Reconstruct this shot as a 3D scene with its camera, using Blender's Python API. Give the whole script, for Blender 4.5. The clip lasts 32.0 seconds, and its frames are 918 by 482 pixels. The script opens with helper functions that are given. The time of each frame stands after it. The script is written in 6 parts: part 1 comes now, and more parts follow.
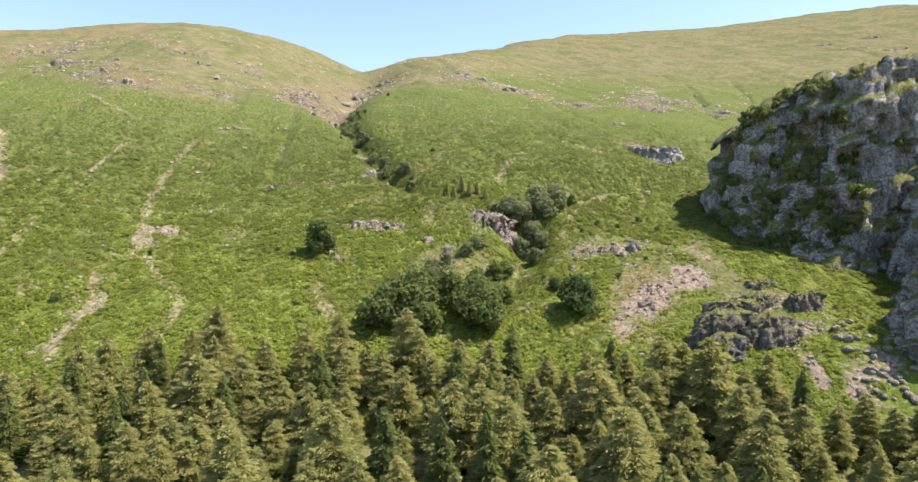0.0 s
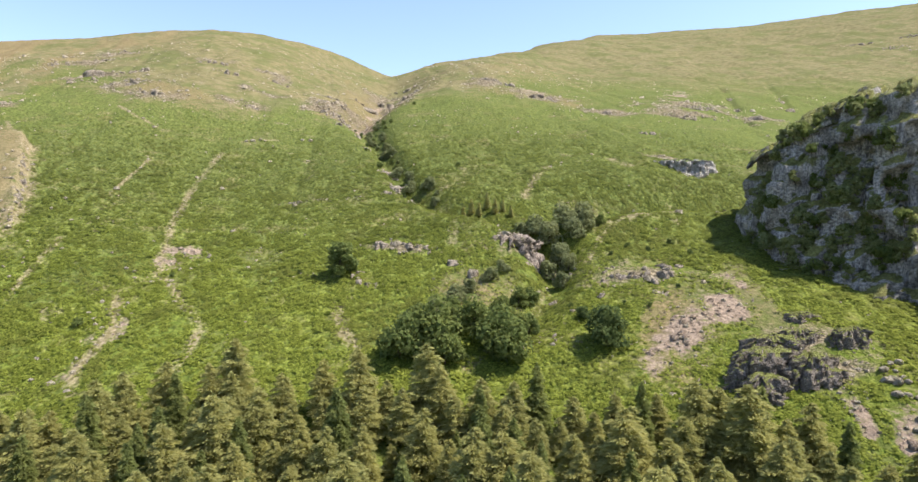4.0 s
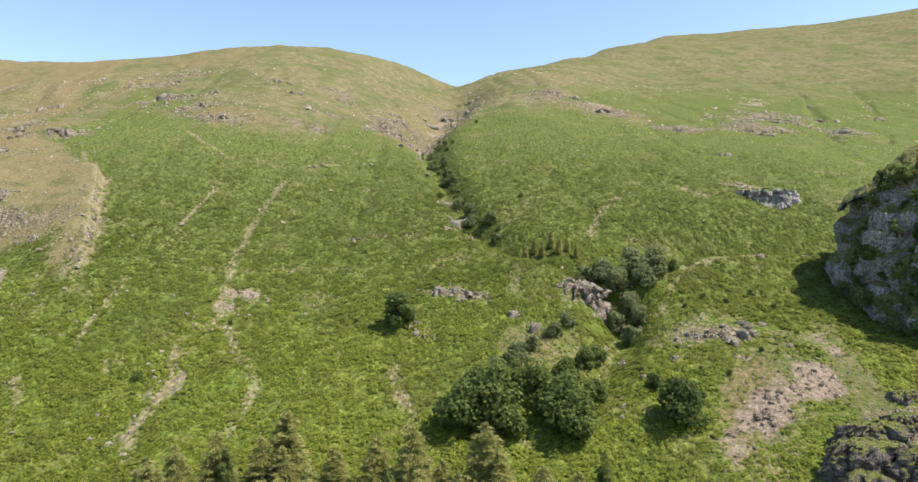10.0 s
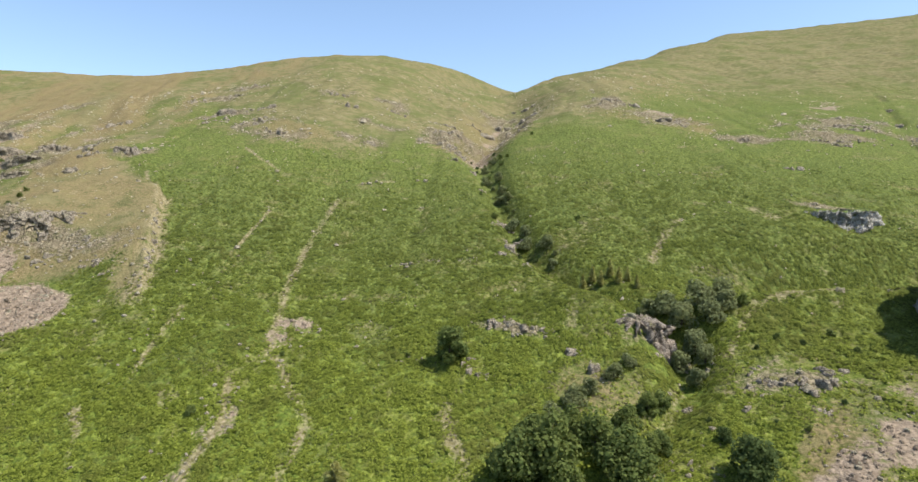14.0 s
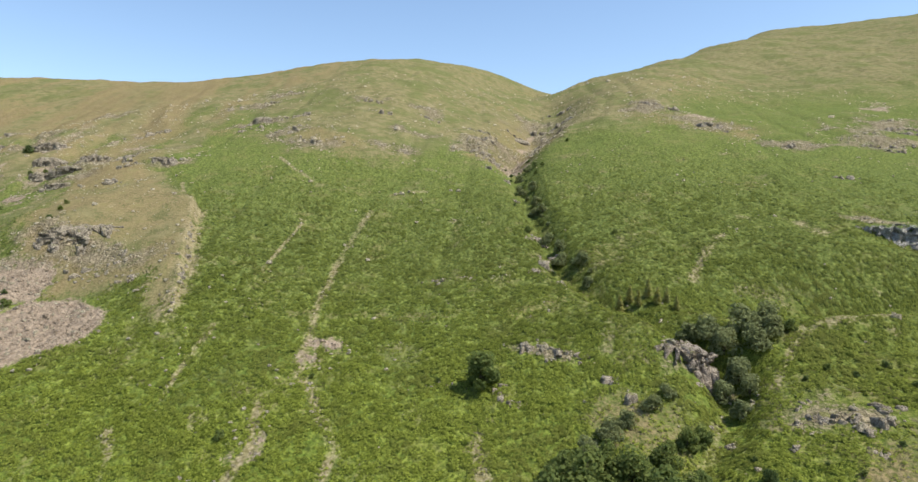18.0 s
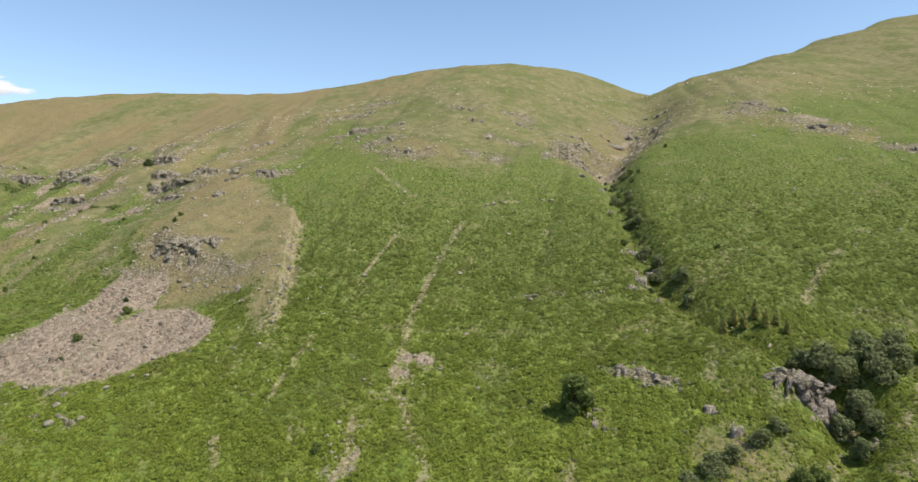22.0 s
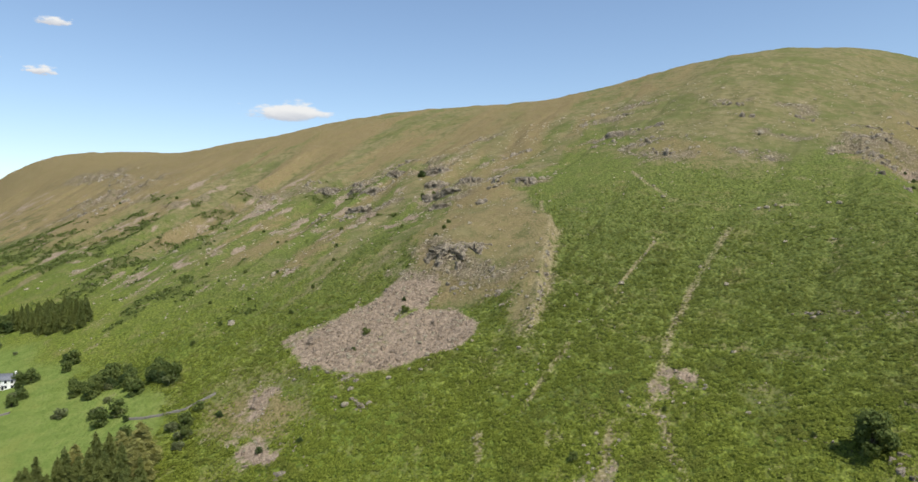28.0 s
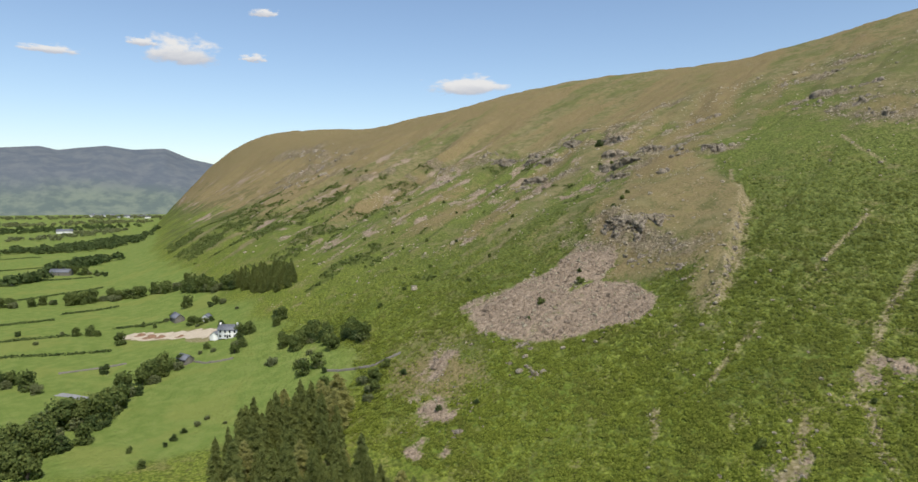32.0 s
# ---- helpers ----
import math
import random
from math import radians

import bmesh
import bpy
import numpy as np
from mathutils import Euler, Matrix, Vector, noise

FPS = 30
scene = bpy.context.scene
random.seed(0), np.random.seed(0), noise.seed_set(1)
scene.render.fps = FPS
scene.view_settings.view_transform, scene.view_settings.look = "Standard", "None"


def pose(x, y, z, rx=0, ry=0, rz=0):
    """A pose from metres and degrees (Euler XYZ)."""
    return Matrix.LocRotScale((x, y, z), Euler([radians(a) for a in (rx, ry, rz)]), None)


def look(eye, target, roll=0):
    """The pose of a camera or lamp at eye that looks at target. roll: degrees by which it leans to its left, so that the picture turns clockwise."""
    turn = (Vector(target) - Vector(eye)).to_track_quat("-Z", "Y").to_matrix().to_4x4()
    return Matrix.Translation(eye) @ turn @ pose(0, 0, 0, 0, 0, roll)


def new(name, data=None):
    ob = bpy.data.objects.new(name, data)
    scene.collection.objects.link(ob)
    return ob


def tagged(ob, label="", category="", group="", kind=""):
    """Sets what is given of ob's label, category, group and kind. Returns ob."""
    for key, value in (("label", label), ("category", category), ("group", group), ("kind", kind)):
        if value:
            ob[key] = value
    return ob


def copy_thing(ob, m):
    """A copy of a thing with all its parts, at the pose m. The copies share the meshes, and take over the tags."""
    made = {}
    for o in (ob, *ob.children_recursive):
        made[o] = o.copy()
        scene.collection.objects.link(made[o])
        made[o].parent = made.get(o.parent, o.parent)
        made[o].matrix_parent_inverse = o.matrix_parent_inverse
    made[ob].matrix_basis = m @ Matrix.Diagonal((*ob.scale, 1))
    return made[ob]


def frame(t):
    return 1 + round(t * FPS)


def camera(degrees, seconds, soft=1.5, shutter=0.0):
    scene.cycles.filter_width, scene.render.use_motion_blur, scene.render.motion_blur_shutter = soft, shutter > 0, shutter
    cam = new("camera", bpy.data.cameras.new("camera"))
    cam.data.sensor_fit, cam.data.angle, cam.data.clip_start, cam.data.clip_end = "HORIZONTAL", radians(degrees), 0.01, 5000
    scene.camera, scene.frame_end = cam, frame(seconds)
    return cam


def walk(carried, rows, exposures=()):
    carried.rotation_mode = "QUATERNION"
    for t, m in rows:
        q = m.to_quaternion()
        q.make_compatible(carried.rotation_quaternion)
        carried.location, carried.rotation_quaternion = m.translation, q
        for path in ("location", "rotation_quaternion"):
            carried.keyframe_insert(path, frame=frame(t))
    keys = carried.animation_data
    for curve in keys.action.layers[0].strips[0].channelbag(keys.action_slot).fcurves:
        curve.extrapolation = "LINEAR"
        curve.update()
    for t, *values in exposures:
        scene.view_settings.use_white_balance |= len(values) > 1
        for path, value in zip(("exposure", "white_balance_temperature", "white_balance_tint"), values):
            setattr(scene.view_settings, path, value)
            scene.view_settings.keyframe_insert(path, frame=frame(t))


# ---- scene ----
# ---- camera ----
cam = camera(70.69, 32.0)


def aim(x, y, z, yaw, pitch, roll):
    """A drone's pose: yaw to the left of north (+y), pitch up, roll."""
    return pose(x, y, z, 90, 0, yaw) @ pose(0, 0, 0, pitch, 0, 0) @ pose(0, 0, 0, 0, 0, roll)


PATH = [
    (0.0, aim(0.00, 0.00, 46.75, 0.009, -1.308, 0.005)),
    (1.0, aim(0.41, 1.12, 48.41, -0.017, -1.380, 0.031)),
    (2.0, aim(0.74, 2.41, 50.07, -0.009, -1.430, 0.101)),
    (3.0, aim(0.94, 3.72, 51.67, 0.039, -1.408, 0.069)),
    (3.5, aim(0.90, 4.41, 52.51, 0.524, -1.391, 0.074)),
    (4.0, aim(0.87, 5.14, 53.41, 2.450, -1.329, 0.111)),
    (4.5, aim(0.88, 5.84, 54.34, 4.192, -1.267, 0.114)),
    (6.5, aim(0.82, 8.41, 58.97, 6.308, -1.325, 0.224)),
    (7.0, aim(0.85, 9.04, 60.13, 5.967, -1.347, 0.268)),
    (8.0, aim(0.86, 10.56, 62.38, 6.149, -1.345, 0.250)),
    (9.0, aim(0.83, 12.26, 64.60, 6.692, -1.311, 0.283)),
    (10.0, aim(0.70, 13.78, 66.76, 7.993, -1.296, 0.266)),
    (11.0, aim(0.65, 15.30, 68.92, 9.759, -1.257, 0.303)),
    (12.0, aim(0.27, 16.92, 71.10, 11.597, -1.255, 0.313)),
    (13.0, aim(-0.02, 18.65, 73.41, 12.487, -1.272, 0.341)),
    (14.0, aim(-0.25, 20.16, 75.47, 12.836, -1.274, 0.345)),
    (14.5, aim(-0.20, 20.83, 76.47, 12.484, -1.296, 0.354)),
    (16.5, aim(0.02, 23.19, 79.62, 12.971, -1.415, 0.365)),
    (17.0, aim(-0.06, 23.84, 80.35, 13.655, -1.417, 0.325)),
    (18.0, aim(-0.43, 25.14, 81.63, 15.960, -1.404, 0.355)),
    (19.0, aim(-0.78, 26.25, 82.84, 17.419, -1.399, 0.335)),
    (20.0, aim(-0.97, 26.97, 84.02, 19.146, -1.397, 0.318)),
    (21.0, aim(-1.29, 27.04, 85.11, 21.171, -1.367, 0.414)),
    (22.0, aim(-1.59, 26.92, 86.03, 23.985, -1.297, 0.417)),
    (23.0, aim(-1.88, 26.68, 87.13, 27.201, -1.329, 0.346)),
    (24.0, aim(-2.28, 26.37, 87.96, 29.950, -1.335, 0.338)),
    (24.5, aim(-2.42, 26.28, 88.09, 30.992, -1.281, 0.359)),
    (26.5, aim(-2.52, 26.29, 88.24, 37.969, -1.255, 0.277)),
    (27.0, aim(-2.46, 26.27, 88.23, 40.223, -1.253, 0.217)),
    (28.0, aim(-2.40, 26.22, 88.23, 46.172, -1.266, 0.214)),
    (29.0, aim(-2.30, 26.04, 88.21, 51.807, -1.257, 0.254)),
    (30.0, aim(-2.29, 26.06, 88.06, 56.108, -1.321, 0.214)),
    (30.5, aim(-2.42, 26.00, 87.89, 57.438, -1.870, 0.257)),
    (31.0, aim(-2.55, 25.87, 87.76, 58.861, -2.564, 0.252)),
    (31.5, aim(-2.52, 25.88, 87.69, 60.406, -3.216, 0.247)),
    (32.0, aim(-2.52, 25.92, 87.72, 61.557, -3.839, 0.209)),
]
EXPOSURES = [(0.0, 1.0, 6500, 18), (10.0, 0.71, 6500, 12), (20.0, 0.44, 6500, 8), (28.0, 0.13, 6500, 9), (32.0, 0.0, 6500, 10)]
walk(cam, PATH, EXPOSURES)

# ---- sky and sun ----
SUN_TO = Vector((0.53, -0.05, 0.85)).normalized()
world = bpy.data.worlds.new("sky")
scene.world = world
world.use_nodes = True
wn = world.node_tree.nodes
sky = wn.new("ShaderNodeTexSky")
sky.sky_type, sky.sun_disc = "NISHITA", False
sky.sun_elevation = math.asin(SUN_TO.z)
sky.sun_rotation = math.atan2(SUN_TO.x, SUN_TO.y)
sky.altitude, sky.air_density, sky.dust_density, sky.ozone_density = 250.0, 1.0, 0.7, 1.5
world.node_tree.links.new(sky.outputs[0], wn["Background"].inputs[0])
wn["Background"].inputs[1].default_value = 0.15
sun = new("sun", bpy.data.lights.new("sun", "SUN"))
sun.data.energy, sun.data.angle, sun.data.color = 5.0, radians(0.53), (1.0, 0.95, 0.86)
sun.matrix_basis = look(SUN_TO * 100, (0, 0, 0))

# ---- materials ----
def material(name, rough=0.9, spec=0.2):
    m = bpy.data.materials.new(name)
    m.use_nodes = True
    b = m.node_tree.nodes["Principled BSDF"]
    b.inputs["Roughness"].default_value = rough
    b.inputs["Specular IOR Level"].default_value = spec
    return m, m.node_tree, b


def node(nt, kind, **values):
    n = nt.nodes.new(kind)
    for key, value in values.items():
        if key.startswith("_"):
            n.inputs[int(key[1:])].default_value = value
        elif key == "op":
            n.operation = value
        elif key == "attr":
            n.attribute_name = value
        elif key == "feature":
            n.feature = value
    return n


def mix(nt, fac, a, b):
    """Mixes two colours; each of fac, a and b is a value or a socket."""
    n = nt.nodes.new("ShaderNodeMix")
    n.data_type = "RGBA"
    for socket, value in ((n.inputs[0], fac), (n.inputs[6], a), (n.inputs[7], b)):
        if isinstance(value, bpy.types.NodeSocket):
            nt.links.new(value, socket)
        elif isinstance(value, (tuple, list)):
            socket.default_value = (*value, 1)
        else:
            socket.default_value = value
    return n.outputs[2]


def maths(nt, op, a, b=0.0, clamp=False):
    n = nt.nodes.new("ShaderNodeMath")
    n.operation, n.use_clamp = op, clamp
    for socket, value in zip(n.inputs, (a, b)):
        if isinstance(value, bpy.types.NodeSocket):
            nt.links.new(value, socket)
        else:
            socket.default_value = value
    return n.outputs[0]


def place(nt, own=False):
    if own:
        return nt.nodes.new("ShaderNodeTexCoord").outputs["Object"]
    return nt.nodes.new("ShaderNodeNewGeometry").outputs["Position"]


def noise_at(nt, at, scale, detail=3.0, rough=0.6):
    n = nt.nodes.new("ShaderNodeTexNoise")
    n.inputs["Scale"].default_value, n.inputs["Detail"].default_value, n.inputs["Roughness"].default_value = scale, detail, rough
    nt.links.new(at, n.inputs["Vector"])
    return n.outputs["Fac"]


def step(nt, value, low, high):
    n = nt.nodes.new("ShaderNodeMapRange")
    n.interpolation_type = "SMOOTHSTEP"
    n.inputs["From Min"].default_value, n.inputs["From Max"].default_value = low, high
    nt.links.new(value, n.inputs["Value"])
    return n.outputs["Result"]


def attr(nt, name):
    n = nt.nodes.new("ShaderNodeAttribute")
    n.attribute_name = name
    return n.outputs["Fac"]


def bump(nt, b, height, strength, distance):
    n = nt.nodes.new("ShaderNodeBump")
    n.inputs["Strength"].default_value, n.inputs["Distance"].default_value = strength, distance
    nt.links.new(height, n.inputs["Height"])
    nt.links.new(n.outputs[0], b.inputs["Normal"])


def ground_material():
    m, nt, b = material("hillside", 0.95, 0.03)
    at = place(nt)
    tiny, fine, mid, big = noise_at(nt, at, 2.6, 3), noise_at(nt, at, 0.9, 4), noise_at(nt, at, 0.16, 5), noise_at(nt, at, 0.025, 4)
    high = nt.nodes.new("ShaderNodeSeparateXYZ")
    nt.links.new(at, high.inputs[0])
    high = step(nt, maths(nt, "ADD", high.outputs["Z"], maths(nt, "MULTIPLY", mid, 40.0)), 38.0, 95.0)
    bracken = mix(nt, step(nt, fine, 0.34, 0.68), (0.072, 0.096, 0.016), (0.196, 0.228, 0.042))
    bracken = mix(nt, maths(nt, "MULTIPLY", step(nt, mid, 0.5, 0.68), 0.45), bracken, (0.165, 0.165, 0.040))
    bracken = mix(nt, maths(nt, "MULTIPLY", step(nt, big, 0.46, 0.66), 0.5), bracken, (0.078, 0.118, 0.020))
    # Higher growth is another green; its greyer tone also has haze painted in.
    upland = mix(nt, step(nt, fine, 0.36, 0.66), (0.058, 0.078, 0.023), (0.142, 0.162, 0.050))
    bracken = mix(nt, maths(nt, "MULTIPLY", high, 0.75), bracken, upland)
    # Shade in the gaps between bracken clumps, painted into the ground colour.
    tuft_shade = nt.nodes.new("ShaderNodeTexVoronoi")
    tuft_shade.inputs["Scale"].default_value, tuft_shade.inputs["Randomness"].default_value = 0.62, 1.0
    nt.links.new(at, tuft_shade.inputs["Vector"])
    bracken = mix(nt, maths(nt, "MULTIPLY", step(nt, maths(nt, "ADD", tuft_shade.outputs["Distance"], maths(nt, "MULTIPLY", tiny, 0.5)), 0.74, 1.0), 0.42), bracken, (0.050, 0.058, 0.018))
    bracken = mix(nt, maths(nt, "MULTIPLY", step(nt, noise_at(nt, at, 0.055, 5, 0.7), 0.56, 0.68), 0.42), bracken, (0.185, 0.165, 0.068))
    bracken = mix(nt, maths(nt, "MULTIPLY", step(nt, tiny, 0.62, 0.72), 0.35), bracken, (0.21, 0.20, 0.075))
    dry = mix(nt, step(nt, mid, 0.36, 0.64), (0.108, 0.106, 0.045), (0.180, 0.157, 0.080))
    dry = mix(nt, maths(nt, "MULTIPLY", step(nt, fine, 0.4, 0.7), 0.40), dry, (0.215, 0.178, 0.082))
    dry = mix(nt, maths(nt, "MULTIPLY", step(nt, big, 0.46, 0.62), 0.70), dry, (0.096, 0.112, 0.036))
    dry = mix(nt, maths(nt, "MULTIPLY", step(nt, noise_at(nt, at, 0.07, 6, 0.7), 0.52, 0.70), 0.50), dry, (0.092, 0.082, 0.036))
    dry = mix(nt, maths(nt, "MULTIPLY", step(nt, noise_at(nt, at, 0.3, 5, 0.75), 0.60, 0.69), 0.7), dry, (0.30, 0.255, 0.185))
    dry = mix(nt, maths(nt, "MULTIPLY", step(nt, noise_at(nt, at, 0.55, 5, 0.8), 0.60, 0.68), 0.6), dry, (0.062, 0.056, 0.030))
    field = mix(nt, step(nt, mid, 0.35, 0.7), (0.120, 0.165, 0.038), (0.165, 0.205, 0.054))
    field = mix(nt, maths(nt, "MULTIPLY", step(nt, big, 0.5, 0.62), 0.5), field, (0.19, 0.205, 0.055))
    pieces = nt.nodes.new("ShaderNodeTexVoronoi")
    pieces.inputs["Scale"].default_value = 1.5
    nt.links.new(at, pieces.inputs["Vector"])
    stone = mix(nt, step(nt, noise_at(nt, at, 0.5, 6, 0.75), 0.34, 0.68), (0.185, 0.140, 0.100), (0.335, 0.264, 0.192))
    stone = mix(nt, maths(nt, "MULTIPLY", step(nt, pieces.outputs["Distance"], 0.4, 0.8), 0.4), stone, (0.12, 0.098, 0.078))
    soil = mix(nt, step(nt, fine, 0.35, 0.7), (0.17, 0.135, 0.070), (0.31, 0.26, 0.165))
    joints = nt.nodes.new("ShaderNodeTexVoronoi")
    joints.feature = "DISTANCE_TO_EDGE"
    joints.inputs["Scale"].default_value = 0.6
    bent = nt.nodes.new("ShaderNodeVectorMath")
    nt.links.new(at, bent.inputs[0])
    shift = nt.nodes.new("ShaderNodeTexNoise")
    shift.inputs["Scale"].default_value = 0.5
    nt.links.new(at, shift.inputs["Vector"])
    bend = nt.nodes.new("ShaderNodeVectorMath")
    bend.operation = "SCALE"
    bend.inputs[3].default_value = 3.0
    nt.links.new(shift.outputs["Color"], bend.inputs[0])
    nt.links.new(bend.outputs[0], bent.inputs[1])
    nt.links.new(bent.outputs[0], joints.inputs["Vector"])
    crack = step(nt, joints.outputs["Distance"], 0.02, 0.16)
    rock = mix(nt, step(nt, noise_at(nt, at, 0.8, 7, 0.75), 0.36, 0.64), (0.120, 0.098, 0.066), (0.37, 0.305, 0.210))
    rock = mix(nt, maths(nt, "ADD", maths(nt, "MULTIPLY", crack, 0.5), 0.5), (0.066, 0.054, 0.036), rock)
    rock = mix(nt, maths(nt, "MULTIPLY", step(nt, mid, 0.5, 0.64), 0.6), rock, (0.105, 0.105, 0.040))

    def zone(name, width=0.55, low=0.34, top=0.66):
        v = maths(nt, "ADD", attr(nt, name), maths(nt, "MULTIPLY", maths(nt, "SUBTRACT", maths(nt, "ADD", mid, fine), 1.0), width))
        return step(nt, v, low, top)

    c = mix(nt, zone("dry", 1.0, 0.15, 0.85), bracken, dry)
    heath = mix(nt, step(nt, fine, 0.36, 0.68), (0.135, 0.104, 0.050), (0.245, 0.186, 0.100))
    heath = mix(nt, maths(nt, "MULTIPLY", step(nt, mid, 0.5, 0.66), 0.55), heath, (0.165, 0.150, 0.058))
    c = mix(nt, maths(nt, "MULTIPLY", zone("heath", 0.9, 0.2, 0.8), 0.85), c, heath)
    c = mix(nt, zone("field", 0.5, 0.2, 0.8), c, field)
    c = mix(nt, maths(nt, "MULTIPLY", zone("path", 0.7, 0.22, 0.72), 0.78), c, soil)
    c = mix(nt, zone("scree", 1.0, 0.3, 0.66), c, stone)
    c = mix(nt, maths(nt, "MULTIPLY", zone("bare", 1.5, 0.25, 0.75), 0.85), c, rock)
    scrub = mix(nt, step(nt, fine, 0.36, 0.66), (0.030, 0.040, 0.016), (0.082, 0.092, 0.034))
    c = mix(nt, maths(nt, "MULTIPLY", zone("brush", 1.8, 0.3, 0.9), 0.50), c, scrub)
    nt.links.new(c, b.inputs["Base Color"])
    clumps = nt.nodes.new("ShaderNodeTexVoronoi")
    clumps.inputs["Scale"].default_value = 0.55
    nt.links.new(at, clumps.inputs["Vector"])
    clump = maths(nt, "SUBTRACT", 1.0, clumps.outputs["Distance"])
    relief = maths(nt, "ADD", maths(nt, "ADD", fine, mid), maths(nt, "MULTIPLY", tiny, 0.5))
    relief = maths(nt, "ADD", relief, maths(nt, "MULTIPLY", maths(nt, "MULTIPLY", clump, 1.0), maths(nt, "SUBTRACT", 1.0, maths(nt, "MAXIMUM", attr(nt, "dry"), attr(nt, "heath")))))
    relief = maths(nt, "ADD", relief, maths(nt, "MULTIPLY", crack, attr(nt, "bare")))
    bump(nt, b, relief, 0.9, 0.55)
    return m


def rock_material(name, dark, light, moss, moss_amount, scale=1.0):
    m, nt, b = material(name, 0.9, 0.25)
    at = place(nt)
    grain, blotch = noise_at(nt, at, 1.6 * scale, 6, 0.65), noise_at(nt, at, 0.22 * scale, 4)
    c = mix(nt, step(nt, grain, 0.3, 0.68), dark, light)
    c = mix(nt, maths(nt, "MULTIPLY", step(nt, blotch, 0.5, 0.66), 0.5), c, tuple(0.6 * v for v in dark))
    streak = nt.nodes.new("ShaderNodeVectorMath")
    streak.operation = "MULTIPLY"
    streak.inputs[1].default_value = (1.0, 1.0, 0.18)
    nt.links.new(at, streak.inputs[0])
    c = mix(nt, maths(nt, "MULTIPLY", step(nt, noise_at(nt, streak.outputs[0], 0.55 * scale, 5, 0.7), 0.52, 0.66), 0.7), c, tuple(0.45 * v for v in dark))
    up = nt.nodes.new("ShaderNodeSeparateXYZ")
    nt.links.new(nt.nodes.new("ShaderNodeNewGeometry").outputs["Normal"], up.inputs[0])
    grassy = step(nt, maths(nt, "ADD", up.outputs["Z"], maths(nt, "MULTIPLY", maths(nt, "SUBTRACT", blotch, 0.5), 1.1)), 0.95 - moss_amount, 1.15 - moss_amount)
    green = mix(nt, step(nt, grain, 0.4, 0.65), moss, tuple(1.9 * v for v in moss))
    c = mix(nt, grassy, c, green)
    nt.links.new(c, b.inputs["Base Color"])
    crack = nt.nodes.new("ShaderNodeTexVoronoi")
    crack.feature = "DISTANCE_TO_EDGE"
    crack.inputs["Scale"].default_value = 0.33 * scale
    wavy = nt.nodes.new("ShaderNodeTexNoise")
    wavy.inputs["Scale"].default_value = 0.35 * scale
    nt.links.new(at, wavy.inputs["Vector"])
    warped = nt.nodes.new("ShaderNodeVectorMath")
    warped.operation = "MULTIPLY_ADD"
    warped.inputs[1].default_value = (4.0 / scale, 4.0 / scale, 4.0 / scale)
    nt.links.new(wavy.outputs["Color"], warped.inputs[0])
    nt.links.new(streak.outputs[0], warped.inputs[2])
    nt.links.new(warped.outputs[0], crack.inputs["Vector"])
    bump(nt, b, maths(nt, "ADD", maths(nt, "MULTIPLY", grain, 2.0), maths(nt, "MULTIPLY", step(nt, crack.outputs["Distance"], 0.0, 0.05), 0.25)), 0.9, 0.6)
    return m


def leaf_material(name, dark, light, hue=0.5, upland=None):
    """Foliage: varies from tree to tree and from clump to clump."""
    m, nt, b = material(name, 0.8, 0.08)
    own = nt.nodes.new("ShaderNodeObjectInfo").outputs["Random"]
    clump = nt.nodes.new("ShaderNodeNewGeometry").outputs["Random Per Island"]
    c = mix(nt, clump, dark, light)
    c = mix(nt, maths(nt, "MULTIPLY", own, hue), c, (light[0] * 1.12, light[1] * 1.02, light[2] * 0.85))
    # Duller green of higher fronds, with some haze put into the colour.
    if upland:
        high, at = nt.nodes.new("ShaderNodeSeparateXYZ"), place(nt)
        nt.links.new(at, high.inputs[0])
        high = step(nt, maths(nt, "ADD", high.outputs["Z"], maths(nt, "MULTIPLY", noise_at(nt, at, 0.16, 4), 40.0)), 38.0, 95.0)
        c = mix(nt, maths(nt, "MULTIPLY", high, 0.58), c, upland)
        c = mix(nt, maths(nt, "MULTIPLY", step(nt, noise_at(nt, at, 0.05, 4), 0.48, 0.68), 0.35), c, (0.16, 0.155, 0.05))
    nt.links.new(c, b.inputs["Base Color"])
    t = nt.nodes.new("ShaderNodeBsdfTranslucent")
    nt.links.new(c, t.inputs[0])
    s = nt.nodes.new("ShaderNodeMixShader")
    s.inputs[0].default_value = 0.55
    nt.links.new(b.outputs[0], s.inputs[1])
    nt.links.new(t.outputs[0], s.inputs[2])
    nt.links.new(s.outputs[0], nt.nodes["Material Output"].inputs[0])
    return m


def plain_material(name, dark, light, scale=1.0, rough=0.9, relief=0.2):
    m, nt, b = material(name, rough, 0.2)
    at = place(nt)
    grain, blotch = noise_at(nt, at, 4.0 * scale, 5), noise_at(nt, at, 0.6 * scale, 3)
    c = mix(nt, step(nt, grain, 0.3, 0.7), dark, light)
    c = mix(nt, maths(nt, "MULTIPLY", step(nt, blotch, 0.45, 0.7), 0.35), c, tuple(0.7 * v for v in dark))
    nt.links.new(c, b.inputs["Base Color"])
    bump(nt, b, grain, 0.5, relief)
    return m


